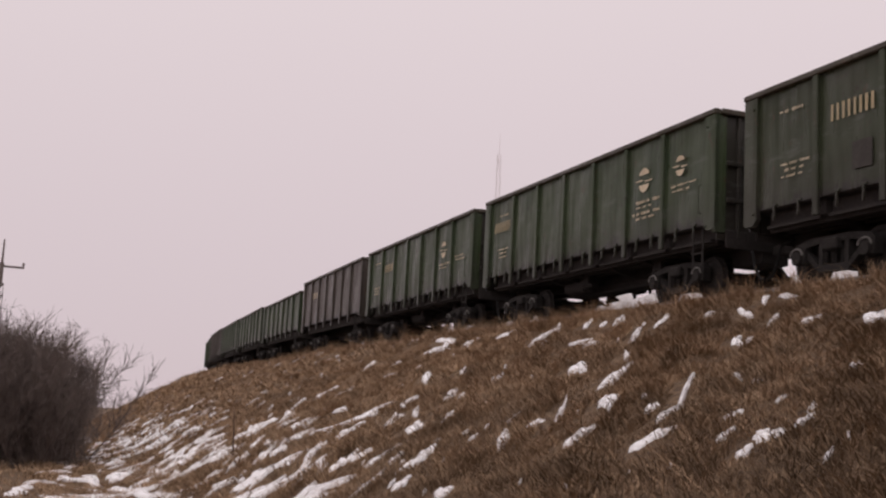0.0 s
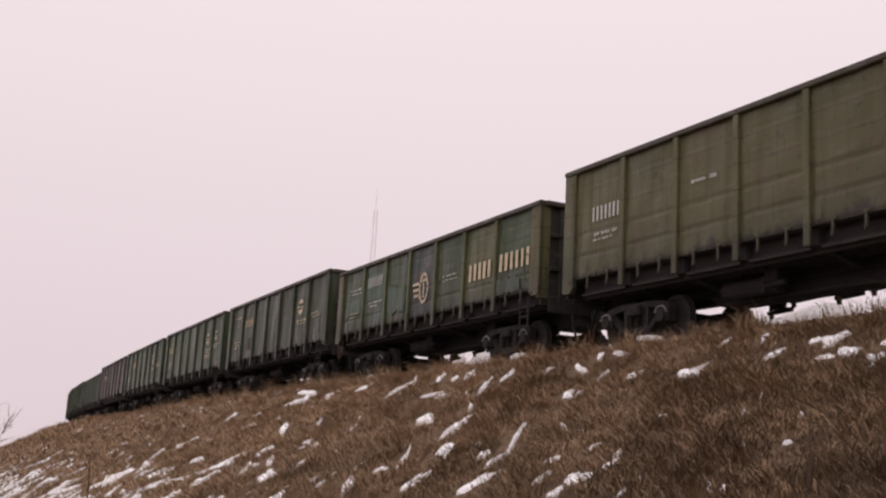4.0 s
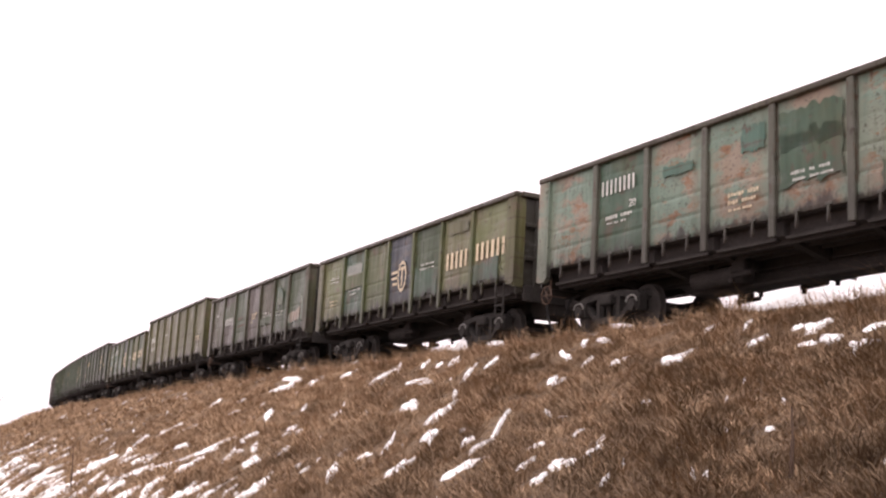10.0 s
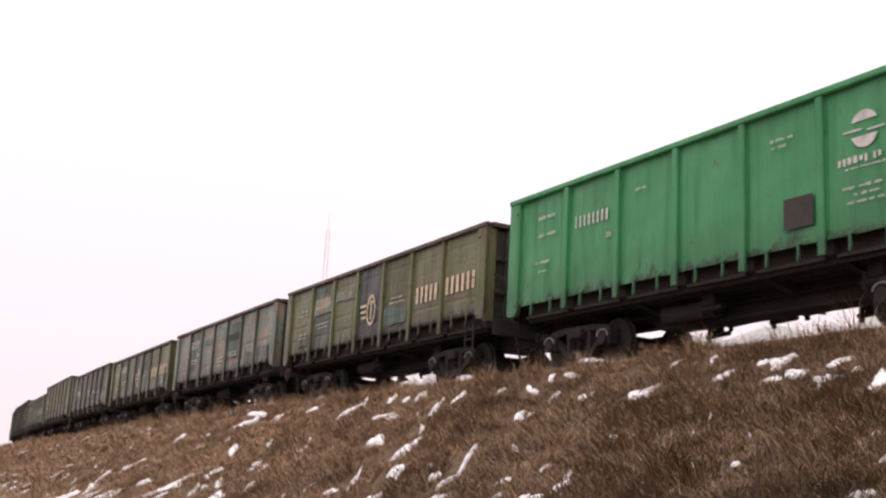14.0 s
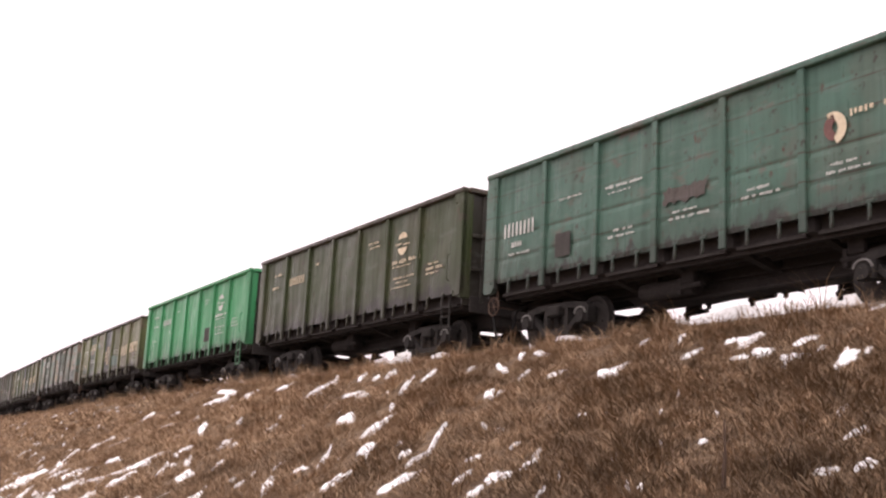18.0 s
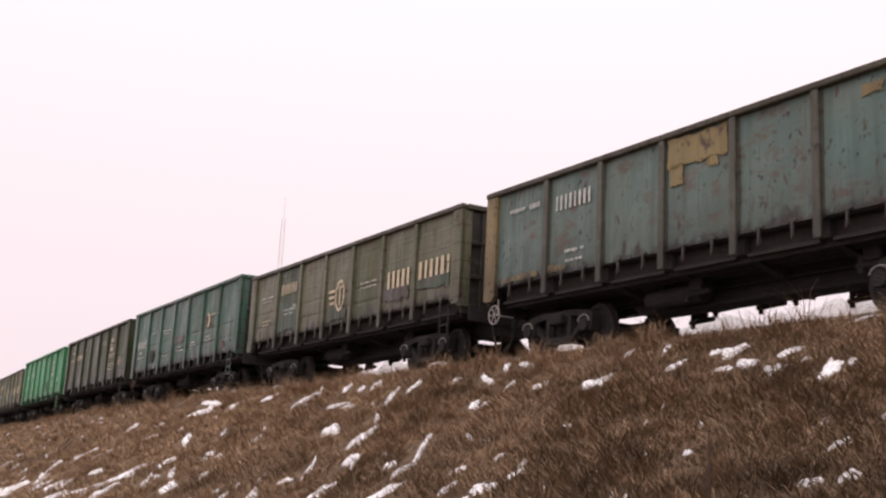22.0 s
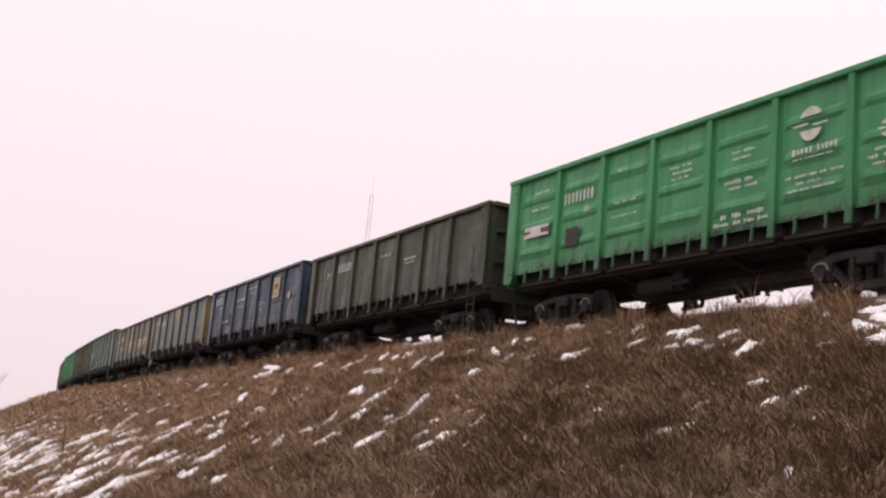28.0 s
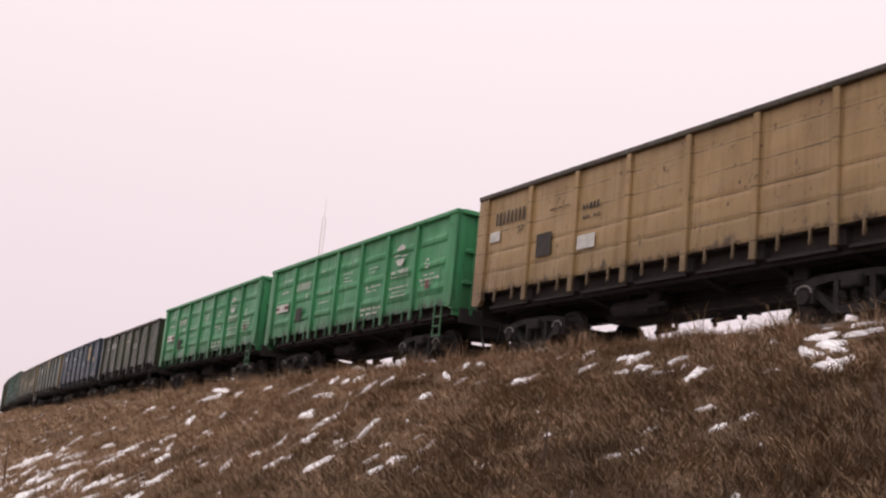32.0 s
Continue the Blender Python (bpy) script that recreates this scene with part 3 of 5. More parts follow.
def grab_mesh():
    bm = bmesh.new()
    x = -BODY / 2 + 0.5
    tube(bm, [(x, SIDE + 0.0, 1.75), (x, SIDE + 0.07, 1.78), (x, SIDE + 0.07, 2.35), (x, SIDE, 2.38)], 0.016, 5)
    return done(bm, "grab_rail", M_IRON)


def handbrake_mesh():
    bm = bmesh.new()
    c = Vector((BODY / 2 - 0.35, SIDE - 0.06, 0.93))
    pts = [c + Vector((0.2 * math.cos(a), 0, 0.2 * math.sin(a))) for a in (2 * math.pi * k / 14 for k in range(15))]
    tube(bm, pts, 0.018, 5)
    for k in range(3):
        d = Vector((0.2 * math.cos(k * math.pi / 3), 0, 0.2 * math.sin(k * math.pi / 3)))
        rod(bm, c - d, c + d, 0.012, sides=5)
    rod(bm, c, c - Vector((0, 0.5, 0)), 0.02)
    rod(bm, c - Vector((0, 0.1, 0)), c + Vector((0, -0.1, 0.36)), 0.02)
    return done(bm, "handbrake_wheel", M_IRON)


def side_frame_mesh():
    """A cast bogie side: arched top chord, sloping arms round a spring nest, axle boxes at both ends."""
    bm = bmesh.new()
    y0, y1 = 0.94, 1.10

    def slab(pts, a=y0, b=y1):
        vs = [bm.verts.new((x, a, z)) for x, z in pts]
        f = bm.faces.new(vs)
        g = bmesh.ops.extrude_face_region(bm, geom=[f])
        bmesh.ops.translate(bm, vec=(0, b - a, 0), verts=[v for v in g["geom"] if isinstance(v, bmesh.types.BMVert)])

    slab([(-1.12, 0.66), (-0.98, 0.80), (-0.45, 0.86), (0.45, 0.86), (0.98, 0.80), (1.12, 0.66), (1.0, 0.66), (0.45, 0.74), (-0.45, 0.74), (-1.0, 0.66)])
    slab([(-0.42, 0.20), (0.42, 0.20), (0.42, 0.33), (-0.42, 0.33)])
    for s in (-1, 1):
        slab([(s * 0.40, 0.20), (s * 0.40, 0.33), (s * 0.80, 0.68), (s * 0.98, 0.68)])
        slab([(s * 0.30, 0.33), (s * 0.40, 0.33), (s * 0.40, 0.76), (s * 0.30, 0.76)])
        slab([(s * 0.76, 0.40), (s * 1.10, 0.40), (s * 1.14, 0.68), (s * 0.72, 0.68)], y0 + 0.01, y1 + 0.05)
        rod(bm, (s * 0.925, y1, 0.50), (s * 0.925, y1 + 0.12, 0.50), 0.135, 0.12, 12)
    bmesh.ops.recalc_face_normals(bm, faces=bm.faces[:])
    return done(bm, "side_frame", M_BOGIE)


def spring_mesh(x):
    bm = bmesh.new()
    for y in (0.97, 1.06):
        pts = [(x + 0.07 * math.cos(a), y + 0.05 * math.sin(a), 0.34 + 0.24 * a / (2 * math.pi * 5)) for a in (2 * math.pi * k / 7 for k in range(36))]
        tube(bm, pts, 0.016, 4)
    return done(bm, "spring", M_BOGIE)


def bolster_mesh():
    bm = bmesh.new()
    box(bm, -0.2, 0.2, -1.2, 1.2, 0.58, 0.80, 0.03)
    box(bm, -0.16, 0.16, -0.3, 0.3, 0.80, 0.91)
    box(bm, -0.34, 0.34, -0.9, 0.9, 0.30, 0.46)
    box(bm, -0.55, 0.55, -0.6, 0.6, 0.42, 0.62)
    return done(bm, "bolster", M_BOGIE)


def wheelset_mesh():
    """Two flanged wheels on an axle, round its own middle."""
    bm = bmesh.new()
    rod(bm, (0, -1.1, 0), (0, 1.1, 0), 0.075, sides=12)
    for s in (-1, 1):
        prof = [(0.10, 0.82), (0.13, 0.72), (0.36, 0.735), (0.40, 0.70), (0.478, 0.695), (0.505, 0.70), (0.505, 0.722), (0.478, 0.735), (0.475, 0.83), (0.40, 0.83), (0.37, 0.80), (0.13, 0.86), (0.10, 0.86)]
        n = 28
        rings = [[bm.verts.new((r * math.cos(2 * math.pi * k / n), s * y, r * math.sin(2 * math.pi * k / n))) for r, y in prof] for k in range(n)]
        for k in range(n):
            a, b = rings[k], rings[(k + 1) % n]
            for j in range(len(prof) - 1):
                bm.faces.new((a[j], a[j + 1], b[j + 1], b[j]))
        for k in range(5):
            a = 2 * math.pi * k / 5
            rod(bm, (0.25 * math.cos(a), s * 0.80, 0.25 * math.sin(a)), (0.25 * math.cos(a), s * 0.845, 0.25 * math.sin(a)), 0.03, sides=6)
    bmesh.ops.recalc_face_normals(bm, faces=bm.faces[:])
    return done(bm, "wheelset", M_WHEEL)


TURNS = []     # wheelsets that roll, each with its thing


def make_bogie(car, x):
    bogie = part("bogie", kept("bolster", bolster_mesh), car, label="dusty cast-steel two-axle bogie")
    bogie.location = (x, 0, 0)
    for s in (1, -1):
        f = part("side_frame", kept("frame", side_frame_mesh), bogie)
        f.rotation_euler = (0, 0, 0 if s > 0 else math.pi)
    for s in (1, -1):
        part("axle_saddle", kept(("saddle", s), lambda: adapter_mesh(s)), bogie)
    for k in (-0.24, 0.0, 0.24):
        part("spring", kept(("spring", k), lambda: spring_mesh(k)), bogie)
    for s in (1, -1):
        w = part("wheelset", kept("wheels", wheelset_mesh), bogie, label="pair of worn steel wheels on an axle")
        w.location = (s * 0.925, 0, 0.478)
        TURNS.append(w)


FLIP = Matrix.Rotation(math.pi, 4, "Z")


def make_wagon(no, dz, style, skin, rim=None, corner=None, panels=None, near=True, label="", posts=None):
    """A four-axle open gondola wagon; skin, rim, corner and single panels have their own paint."""
    top = round(3.79 + dz, 2)
    low = 1.43 if skin in (BRIGHT, TEALGREEN, KHAKI) else PANEL_Z
    end = skin if no in (13, 14) else DARKEND
    car = tagged(new("gondola_wagon"), label, "freight wagon", "wagons of the train")
    panels = panels or {}
    rim, corner, posts = rim or skin, corner or skin, posts or skin
    for side in (0, 1):
        turn = FLIP if side else Matrix.Identity(4)
        for i in range(7):
            p = part("side_panel", kept(("panel", i, top, style, low), lambda: panel_mesh(i, top, style, low)), car, panels.get(i, skin) if not side else skin)
            p.matrix_basis = turn
        for x in POSTS:
            part("side_post", kept(("post", x, top), lambda: post_mesh(x, top)), car, posts).matrix_basis = turn
        for s in (1, -1):
            part("corner_post", kept(("corner", s, top), lambda: corner_mesh(s, top)), car, skin if s < 0 and skin == BLUE else corner).matrix_basis = turn
        part("top_rail", kept(("rim", top), lambda: rim_mesh(top)), car, rim).matrix_basis = turn
        part("side_sill", kept("sill", sill_mesh), car).matrix_basis = turn
    for s in (1, -1):
        part("end_wall", kept(("end", s, top), lambda: end_wall_mesh(s, top)), car, end)
        part("end_rail", kept(("endrim", s, top), lambda: end_rim_mesh(s, top)), car, rim)
        for z0, z1, d in ((1.95, 2.05, 0.07), (2.75, 2.85, 0.07), (0.98, 1.36, 0.05)):
            part("end_beam", kept(("beam", s, z0), lambda: end_beam_mesh(s, z0, z1, d)), car, end if z0 > 1.5 else M_IRON)
        for y in (-0.95, -0.32, 0.32, 0.95):
            part("end_post", kept(("endpost", s, y, top), lambda: end_post_mesh(s, y, top)), car, end)
        part("coupler", kept(("coupler", s), lambda: coupler_mesh(s)), car)
        if near:
            part("brake_hose", kept(("hose", s), lambda: hose_mesh(s)), car)
        make_bogie(car, s * 4.325)
    part("floor", kept("floor", underframe_mesh), car)
    part("centre_sill", kept("centre", centre_sill_mesh), car)
    if near:
        for x in POSTS:
            part("cross_bearer", kept(("bearer", x), lambda: bearer_mesh(x)), car)
        for i in range(7):
            part("floor_hatch", kept(("hatch", i), lambda: hatch_mesh(i, 1)), car)
        for k in range(9):
            g = part("hatch_gear", kept(("gear", k % 5), lambda: lever_mesh(k % 5)), car)
            g.location = (-3.0 + 0.75 * k + 0.2 * math.sin(5 * k), 0, 0)
        part("air_tank", kept("tank", tank_mesh), car)
        part("brake_rigging", kept("rigging", rigging_mesh), car)
        if no in (0, 2, 4, 5, 8, 10):
            part("handbrake_wheel", kept("handbrake", handbrake_mesh), car, M_HANDWHEEL if no == 10 else M_STAKE, "spoked handbrake wheel")
        part("grab_rail", kept("grab", grab_mesh), car, skin)
        for i in range(7):
            for s in (0.3, 0.7):
                h = part("hatch_latch", kept("hinge", hinge_mesh), car, posts)
                h.location = (EDGES[i] + (EDGES[i + 1] - EDGES[i]) * s, SIDE - 0.06, low - 0.02)
    step_iron = corner if corner in (BRIGHT, TEALGREEN) else M_BOGIE
    lad = part("ladder", kept("ladder", ladder_mesh), car, step_iron)
    for z in (0.66, 0.90, 1.14):
        part("rung", kept(("rung", z), lambda: rung_mesh(z)), lad, step_iron)
    WAGONS[no] = (car, top)
    return car


WAGONS = {}
M_HANDWHEEL = plain("pale_painted_iron", (0.42, 0.40, 0.38), (0.30, 0.28, 0.26), 8.0, 0.6)
# near-black paint of the end walls, their beams and posts
DARKEND = paint("dark_end_paint", (0.046, 0.044, 0.036), (0.036, 0.034, 0.029), 0.5, 0.3)
TEALPOST = paint("grey_brown_post_paint", (0.105, 0.108, 0.085), (0.085, 0.080, 0.063), 0.5, 0.5)
GREEN = paint("dull_green_paint", (0.059, 0.080, 0.043), (0.049, 0.070, 0.040), 0.5, 0.25)
DARKGREEN = paint("dark_green_paint", (0.048, 0.060, 0.034), (0.055, 0.062, 0.039), 0.5, 0.3)
OLIVE = paint("olive_paint", (0.086, 0.105, 0.047), (0.115, 0.115, 0.056), 0.6, 0.3, worn=0.35, bare=(0.115, 0.085, 0.06))
MUSTARD = paint("mustard_olive_paint", (0.116, 0.113, 0.054), (0.098, 0.098, 0.051), 0.5, 0.25, worn=0.25, bare=(0.12, 0.09, 0.06), planks=3.95)
KHAKI = paint("dark_khaki_paint", (0.052, 0.068, 0.032), (0.066, 0.072, 0.038), 0.5, 0.25, high=0.3, worn=0.15, bare=(0.07, 0.06, 0.045))
BROWNOLIVE = paint("brown_olive_paint", (0.078, 0.080, 0.050), (0.088, 0.078, 0.058), 0.5, 0.35, worn=0.4, bare=(0.11, 0.085, 0.066))
BROWNGREY = paint("brown_grey_paint", (0.085, 0.072, 0.062), (0.10, 0.09, 0.075), 0.5, 0.4)
VIOLET = paint("faded_violet_paint", (0.052, 0.066, 0.066), (0.062, 0.074, 0.060), 0.35, 0.35, worn=0.3, bare=(0.10, 0.07, 0.055))
BLUEGREY = paint("faded_blue_grey_paint", (0.055, 0.063, 0.080), (0.066, 0.074, 0.062), 0.5, 0.35, worn=0.35, bare=(0.09, 0.075, 0.065))
PATCH = paint("sea_green_patch_paint", (0.060, 0.105, 0.072), (0.082, 0.098, 0.056), 0.55, 0.25, worn=0.2, bare=(0.10, 0.08, 0.06))
TEAL = paint("blotched_teal_paint", (0.165, 0.235, 0.185), (0.185, 0.215, 0.165), 0.6, 0.3, 0.85, 0.55, 5.0, worn=1.0, bare=(0.27, 0.205, 0.155))
TEALGREEN = paint("teal_green_paint", (0.075, 0.15, 0.115), (0.09, 0.135, 0.105), 0.4, 0.3, high=0.2, worn=0.15, bare=(0.12, 0.11, 0.09), planks=3.91)
YELLOWGREEN = paint("yellowish_green_paint", (0.145, 0.165, 0.075), (0.155, 0.148, 0.085), 0.6, 0.3, worn=0.5, bare=(0.15, 0.115, 0.08))
BRIGHT = paint("bright_green_paint", (0.066, 0.30, 0.128), (0.070, 0.268, 0.12), 0.3, 0.08, 0.78, 0.45, 5.0, 0.16)
GREYTEAL = paint("grey_teal_paint", (0.138, 0.190, 0.165), (0.118, 0.186, 0.172), 0.5, 0.4, worn=0.4, bare=(0.13, 0.105, 0.085))
YELLOW = paint("rusty_yellow_paint", (0.26, 0.205, 0.092), (0.20, 0.15, 0.075), 0.4, 0.5)
BLUE = paint("dusty_blue_paint", (0.038, 0.066, 0.098), (0.042, 0.066, 0.085), 0.5, 0.15, planks=3.66)
CLEARBLUE = paint("clear_blue_paint", (0.080, 0.112, 0.158), (0.070, 0.098, 0.136), 0.3, 0.1)
TAN = paint("tan_paint", (0.39, 0.275, 0.135), (0.32, 0.22, 0.112), 0.5, 0.2, 0.75, 0.55, 5.0, 0.20, planks=3.91)
PALEOLIVE = paint("pale_olive_paint", (0.150, 0.152, 0.098), (0.125, 0.135, 0.085), 0.5, 0.4, worn=0.3, bare=(0.12, 0.095, 0.07), planks=3.63)
RUSTRIM = paint("grimy_brown_rim_paint", (0.06, 0.052, 0.038), (0.075, 0.068, 0.045), 0.5, 0.5)

ROSTER = [
    (-11, 0.0, "plain", GREEN, {}), (-10, 0.05, "plain", DARKGREEN, {}), (-9, -0.1, "plain", GREEN, {}), (-8, 0.1, "plain", BROWNGREY, {}),
    (-7, 0.0, "plain", GREEN, {}), (-6, -0.05, "plain", GREEN, {}), (-5, -0.16, "plain", GREEN, {}), (-4, 0.15, "plain", BROWNGREY, {}),
    (-3, 0.16, "plain", GREEN, {}), (-2, 0.18, "plain", GREEN, {}), (-1, 0.15, "plain", DARKGREEN, {}),
    (0, -0.18, "plank", OLIVE, {0: GREEN, 1: PATCH, 2: GREEN, 3: VIOLET, 4: GREEN, 6: GREEN}), (1, 0.22, "plank", MUSTARD, {}),
    (2, -0.08, "plank", BROWNOLIVE, {1: BROWNGREY, 2: GREEN, 3: BROWNGREY, 5: GREEN, 6: GREEN}), (3, -0.20, "plank", OLIVE, {0: YELLOWGREEN, 1: PATCH, 3: BLUEGREY, 4: GREEN, 5: YELLOWGREEN, 6: YELLOWGREEN}),
    (4, -0.15, "plank", TEAL, {1: PATCH}), (5, -0.12, "plank", YELLOWGREEN, {1: PATCH, 3: VIOLET, 4: OLIVE}),
    (6, 0.12, "plain", BRIGHT, {}), (7, 0.15, "plain", KHAKI, {}), (8, 0.18, "plank", TEALGREEN, {}), (9, -0.10, "plank", PALEOLIVE, {1: GREEN, 4: OLIVE}),
    (10, -0.12, "plain", GREYTEAL, {}), (11, -0.13, "plank", BLUE, {}), (12, -0.25, "plain", DARKGREEN, {2: KHAKI, 3: KHAKI}),
    (13, 0.02, "ribbed", BRIGHT, {}), (14, 0.05, "ribbed", BRIGHT, {}), (15, 0.12, "plank", TAN, {}),
]
LOOKS = {
    GREEN: "dull green open gondola wagon with faded markings", DARKGREEN: "dark green grimy open gondola wagon", OLIVE: "olive gondola wagon with repainted patches and cream lettering",
    YELLOWGREEN: "yellowish green gondola wagon with repainted patches and cream lettering", MUSTARD: "mustard-olive open gondola wagon with rust streaks", KHAKI: "dark khaki open gondola wagon with pale markings", BROWNGREY: "brown-grey weathered open gondola wagon",
    TEAL: "teal gondola wagon blotched with rust and bare primer", TEALGREEN: "teal-green open gondola wagon with white stencils", BRIGHT: "clean bright green open gondola wagon with white markings",
    GREYTEAL: "grey-teal gondola wagon with rusty yellow corners", BLUE: "dusty blue open gondola wagon with white stencils", TAN: "tan plank-sided gondola wagon with dark stencils",
    BROWNOLIVE: "brown-olive weathered gondola wagon with repainted patches", PALEOLIVE: "pale olive gondola wagon with cream lettering",
}
for no, dz, style, skin, panels in ROSTER:
    make_wagon(no, dz, style, skin, None if skin in (BRIGHT, TEALGREEN, BLUE) else RUSTRIM, {GREYTEAL: YELLOW, OLIVE: MUSTARD, BLUE: CLEARBLUE}.get(skin), panels, near=no >= -3, label=LOOKS[skin], posts=TEALPOST if skin in (TEAL, GREYTEAL) else None)


# ---- markings on the wagons: plain bars and plain shapes ----
LIFT = {"plain": -0.029, "plank": -0.024, "ribbed": -0.003}
STYLE = {no: style for no, dz, style, skin, panels in ROSTER}


def bay(i, f):
    """A place along the side, f of the way across bay i, counted from the front."""
    return EDGES[i] + (EDGES[i + 1] - EDGES[i]) * f


def decal(no, name, shapes, mat, label=""):
    """Flat painted shapes on the near side; each shape is a list of (x, z)."""
    car = WAGONS[no][0]
    y = SIDE + LIFT[STYLE[no]]
    bm = bmesh.new()
    for s in shapes:
        bm.faces.new([bm.verts.new((x, y, z)) for x, z in s])
    g = bmesh.ops.extrude_face_region(bm, geom=bm.faces[:])
    bmesh.ops.translate(bm, vec=(0, -0.004, 0), verts=[v for v in g["geom"] if isinstance(v, bmesh.types.BMVert)])
    bmesh.ops.recalc_face_normals(bm, faces=bm.faces[:])
    return part(name, done(bm, name, mat), car, label=label)


def rect(x, z, w, h, lean=0.0):
    return [(x - w / 2 - lean, z - h / 2), (x + w / 2 - lean, z - h / 2), (x + w / 2 + lean, z + h / 2), (x - w / 2 + lean, z + h / 2)]


def digits(no, i, f, z, mat, n=8, h=0.31, wide=0.115):
    """A row of upright bars in place of a painted number."""
    x = bay(i, f)
    rng = random.Random(no * 5 + i)
    shapes = []
    for k in range(n):
        a = x - (k - (n - 1) / 2) * wide * 1.28
        shapes.append(rect(a, z, wide * rng.uniform(0.44, 0.60), h))
    num = decal(no, "painted_number", shapes[:1], mat)
    for k in range(1, n):
        d = decal(no, "digit_block", shapes[k:k + 1], mat)
        d.parent = num


def lines(no, i, f, z, mat, rows=((0.6, 0.06), (0.8, 0.06)), gap=0.12):
    """Small stencilled lines: short bars."""
    rng = random.Random(no * 31 + i * 7 + int(z * 10))
    x, shapes = bay(i, f), []
    for k, (w, h) in enumerate(rows):
        a = x + w * rng.uniform(0.35, 0.5)
        while a > x - w / 2:
            for _ in range(rng.randint(2, 6)):
                b = rng.uniform(0.3, 0.55) * h
                shapes.append(rect(a - b / 2, z - k * gap + rng.uniform(-0.06, 0.06) * h, b, h * rng.uniform(0.5, 0.95)))
                a -= b + 0.34 * h
            a -= rng.uniform(0.5, 1.6) * h
    tagged(decal(no, "stencil", shapes, mat), kind="stuff")


def blockword(no, x0, x1, z, n, mat, h=0.44):
    """A company's name as one plain block for each letter."""
    w = (x0 - x1) / n
    rng = random.Random(no + n)
    shapes = []
    for k in range(n):
        x = x0 - (k + 0.5) * w
        shapes.append(rect(x, z, w * rng.uniform(0.40, 0.56), h))
    for k in range(n):
        decal(no, "letter_block", shapes[k:k + 1], mat, "faded cream block in place of a letter")


def arc(x, z, r, a0, a1, n=12):
    return [(x + r * math.cos(radians(a0 + (a1 - a0) * k / n)), z + r * math.sin(radians(a0 + (a1 - a0) * k / n))) for k in range(n + 1)]


def globe(no, i, f, z, mat, r=0.30):
    """A round emblem: two caps and a bar that runs out to one side."""
    x = bay(i, f)
    decal(no, "emblem", [arc(x, z + 0.03, r * 0.96, 22, 158), arc(x, z - 0.06, r * 0.92, 194, 346), rect(x + r * 0.85, z - 0.005, r * 1.3, 0.03, 0.012), rect(x - r * 0.8, z - 0.045, r * 1.2, 0.03, 0.012)], mat)


def ring_emblem(no, i, f, z, mat):
    """A ring crossed by a bar, with three speed lines."""
    x, shapes = bay(i, f), []
    for k in range(14):
        a, b = radians(360 * k / 14), radians(360 * (k + 0.8) / 14)
        shapes.append([(x - 0.12 + 0.22 * math.cos(a), z + 0.36 * math.sin(a)), (x - 0.12 + 0.22 * math.cos(b), z + 0.36 * math.sin(b)),
                       (x - 0.12 + 0.29 * math.cos(b), z + 0.45 * math.sin(b)), (x - 0.12 + 0.29 * math.cos(a), z + 0.45 * math.sin(a))])
    shapes += [rect(x - 0.12, z, 0.07, 0.56), rect(x - 0.16, z + 0.22, 0.3, 0.07)]
    shapes += [rect(x + 0.40 - 0.03 * k, z + 0.16 - 0.17 * k, 0.40 - 0.05 * k, 0.075) for k in range(3)]
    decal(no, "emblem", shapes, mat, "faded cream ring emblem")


def board(no, i, f, z, w, h, mat, label):
    decal(no, "marking_board", [rect(bay(i, f), z, w, h)], mat, label)


FIGURES = {}


def figures(no, i, f, z, text, mat, size=0.2):
    """Readable short figures."""
    if text not in FIGURES:
        cu = bpy.data.curves.new("figures", "FONT")
        cu.body, cu.size, cu.extrude = text, 1.0, 0.01
        ob = new("figures", cu)
        bpy.context.view_layer.update()
        FIGURES[text] = bpy.data.meshes.new_from_object(ob.evaluated_get(bpy.context.evaluated_depsgraph_get()))
        bpy.data.objects.remove(ob)
        FIGURES[text].materials.clear()
        FIGURES[text].materials.append(mat)
    t = part("figures", FIGURES[text], WAGONS[no][0], mat)
    t.matrix_basis = Matrix(((-size, 0, 0, bay(i, f)), (0, 0, 0.3, SIDE + LIFT[STYLE[no]]), (0, size, 0, z), (0, 0, 0, 1)))


M_BLACKISH = plain("faded_black_board", (0.055, 0.05, 0.047), (0.075, 0.07, 0.062), 5.0, 0.8)
M_BROWN = plain("faded_brown_board", (0.075, 0.052, 0.048), (0.095, 0.068, 0.060), 5.0, 0.8)
M_BUFF = plain("buff_sign_paint", (0.55, 0.45, 0.27), (0.50, 0.42, 0.28), 5.0, 0.7)
M_BLUEMARK = plain("blue_sign_mark", (0.05, 0.07, 0.12), (0.06, 0.08, 0.12), 5.0, 0.7)

for no in (-3, -2, -1):
    globe(no, 5, 0.5, 2.95, M_CREAM, 0.26)
    lines(no, 5, 0.5, 2.42, M_CREAM, ((0.9, 0.10), (0.8, 0.05)))
    lines(no, 6, 0.4, 2.55, M_CREAM, ((0.8, 0.06), (0.7, 0.06)))
    digits(no, 0 if no == -2 else 1, 0.55, 3.0, M_BUFF)
    lines(no, 0, 0.6, 3.35, M_CREAM, ((0.7, 0.07),))
    lines(no, 0, 0.6, 2.3, M_CREAM, ((0.8, 0.06), (0.5, 0.06), (0.7, 0.06)))
globe(-2, 6, 0.4, 3.0, M_CREAM, 0.2)
lines(-2, 5, 0.5, 2.15, M_CREAM, ((1.1, 0.09), (0.8, 0.07)))
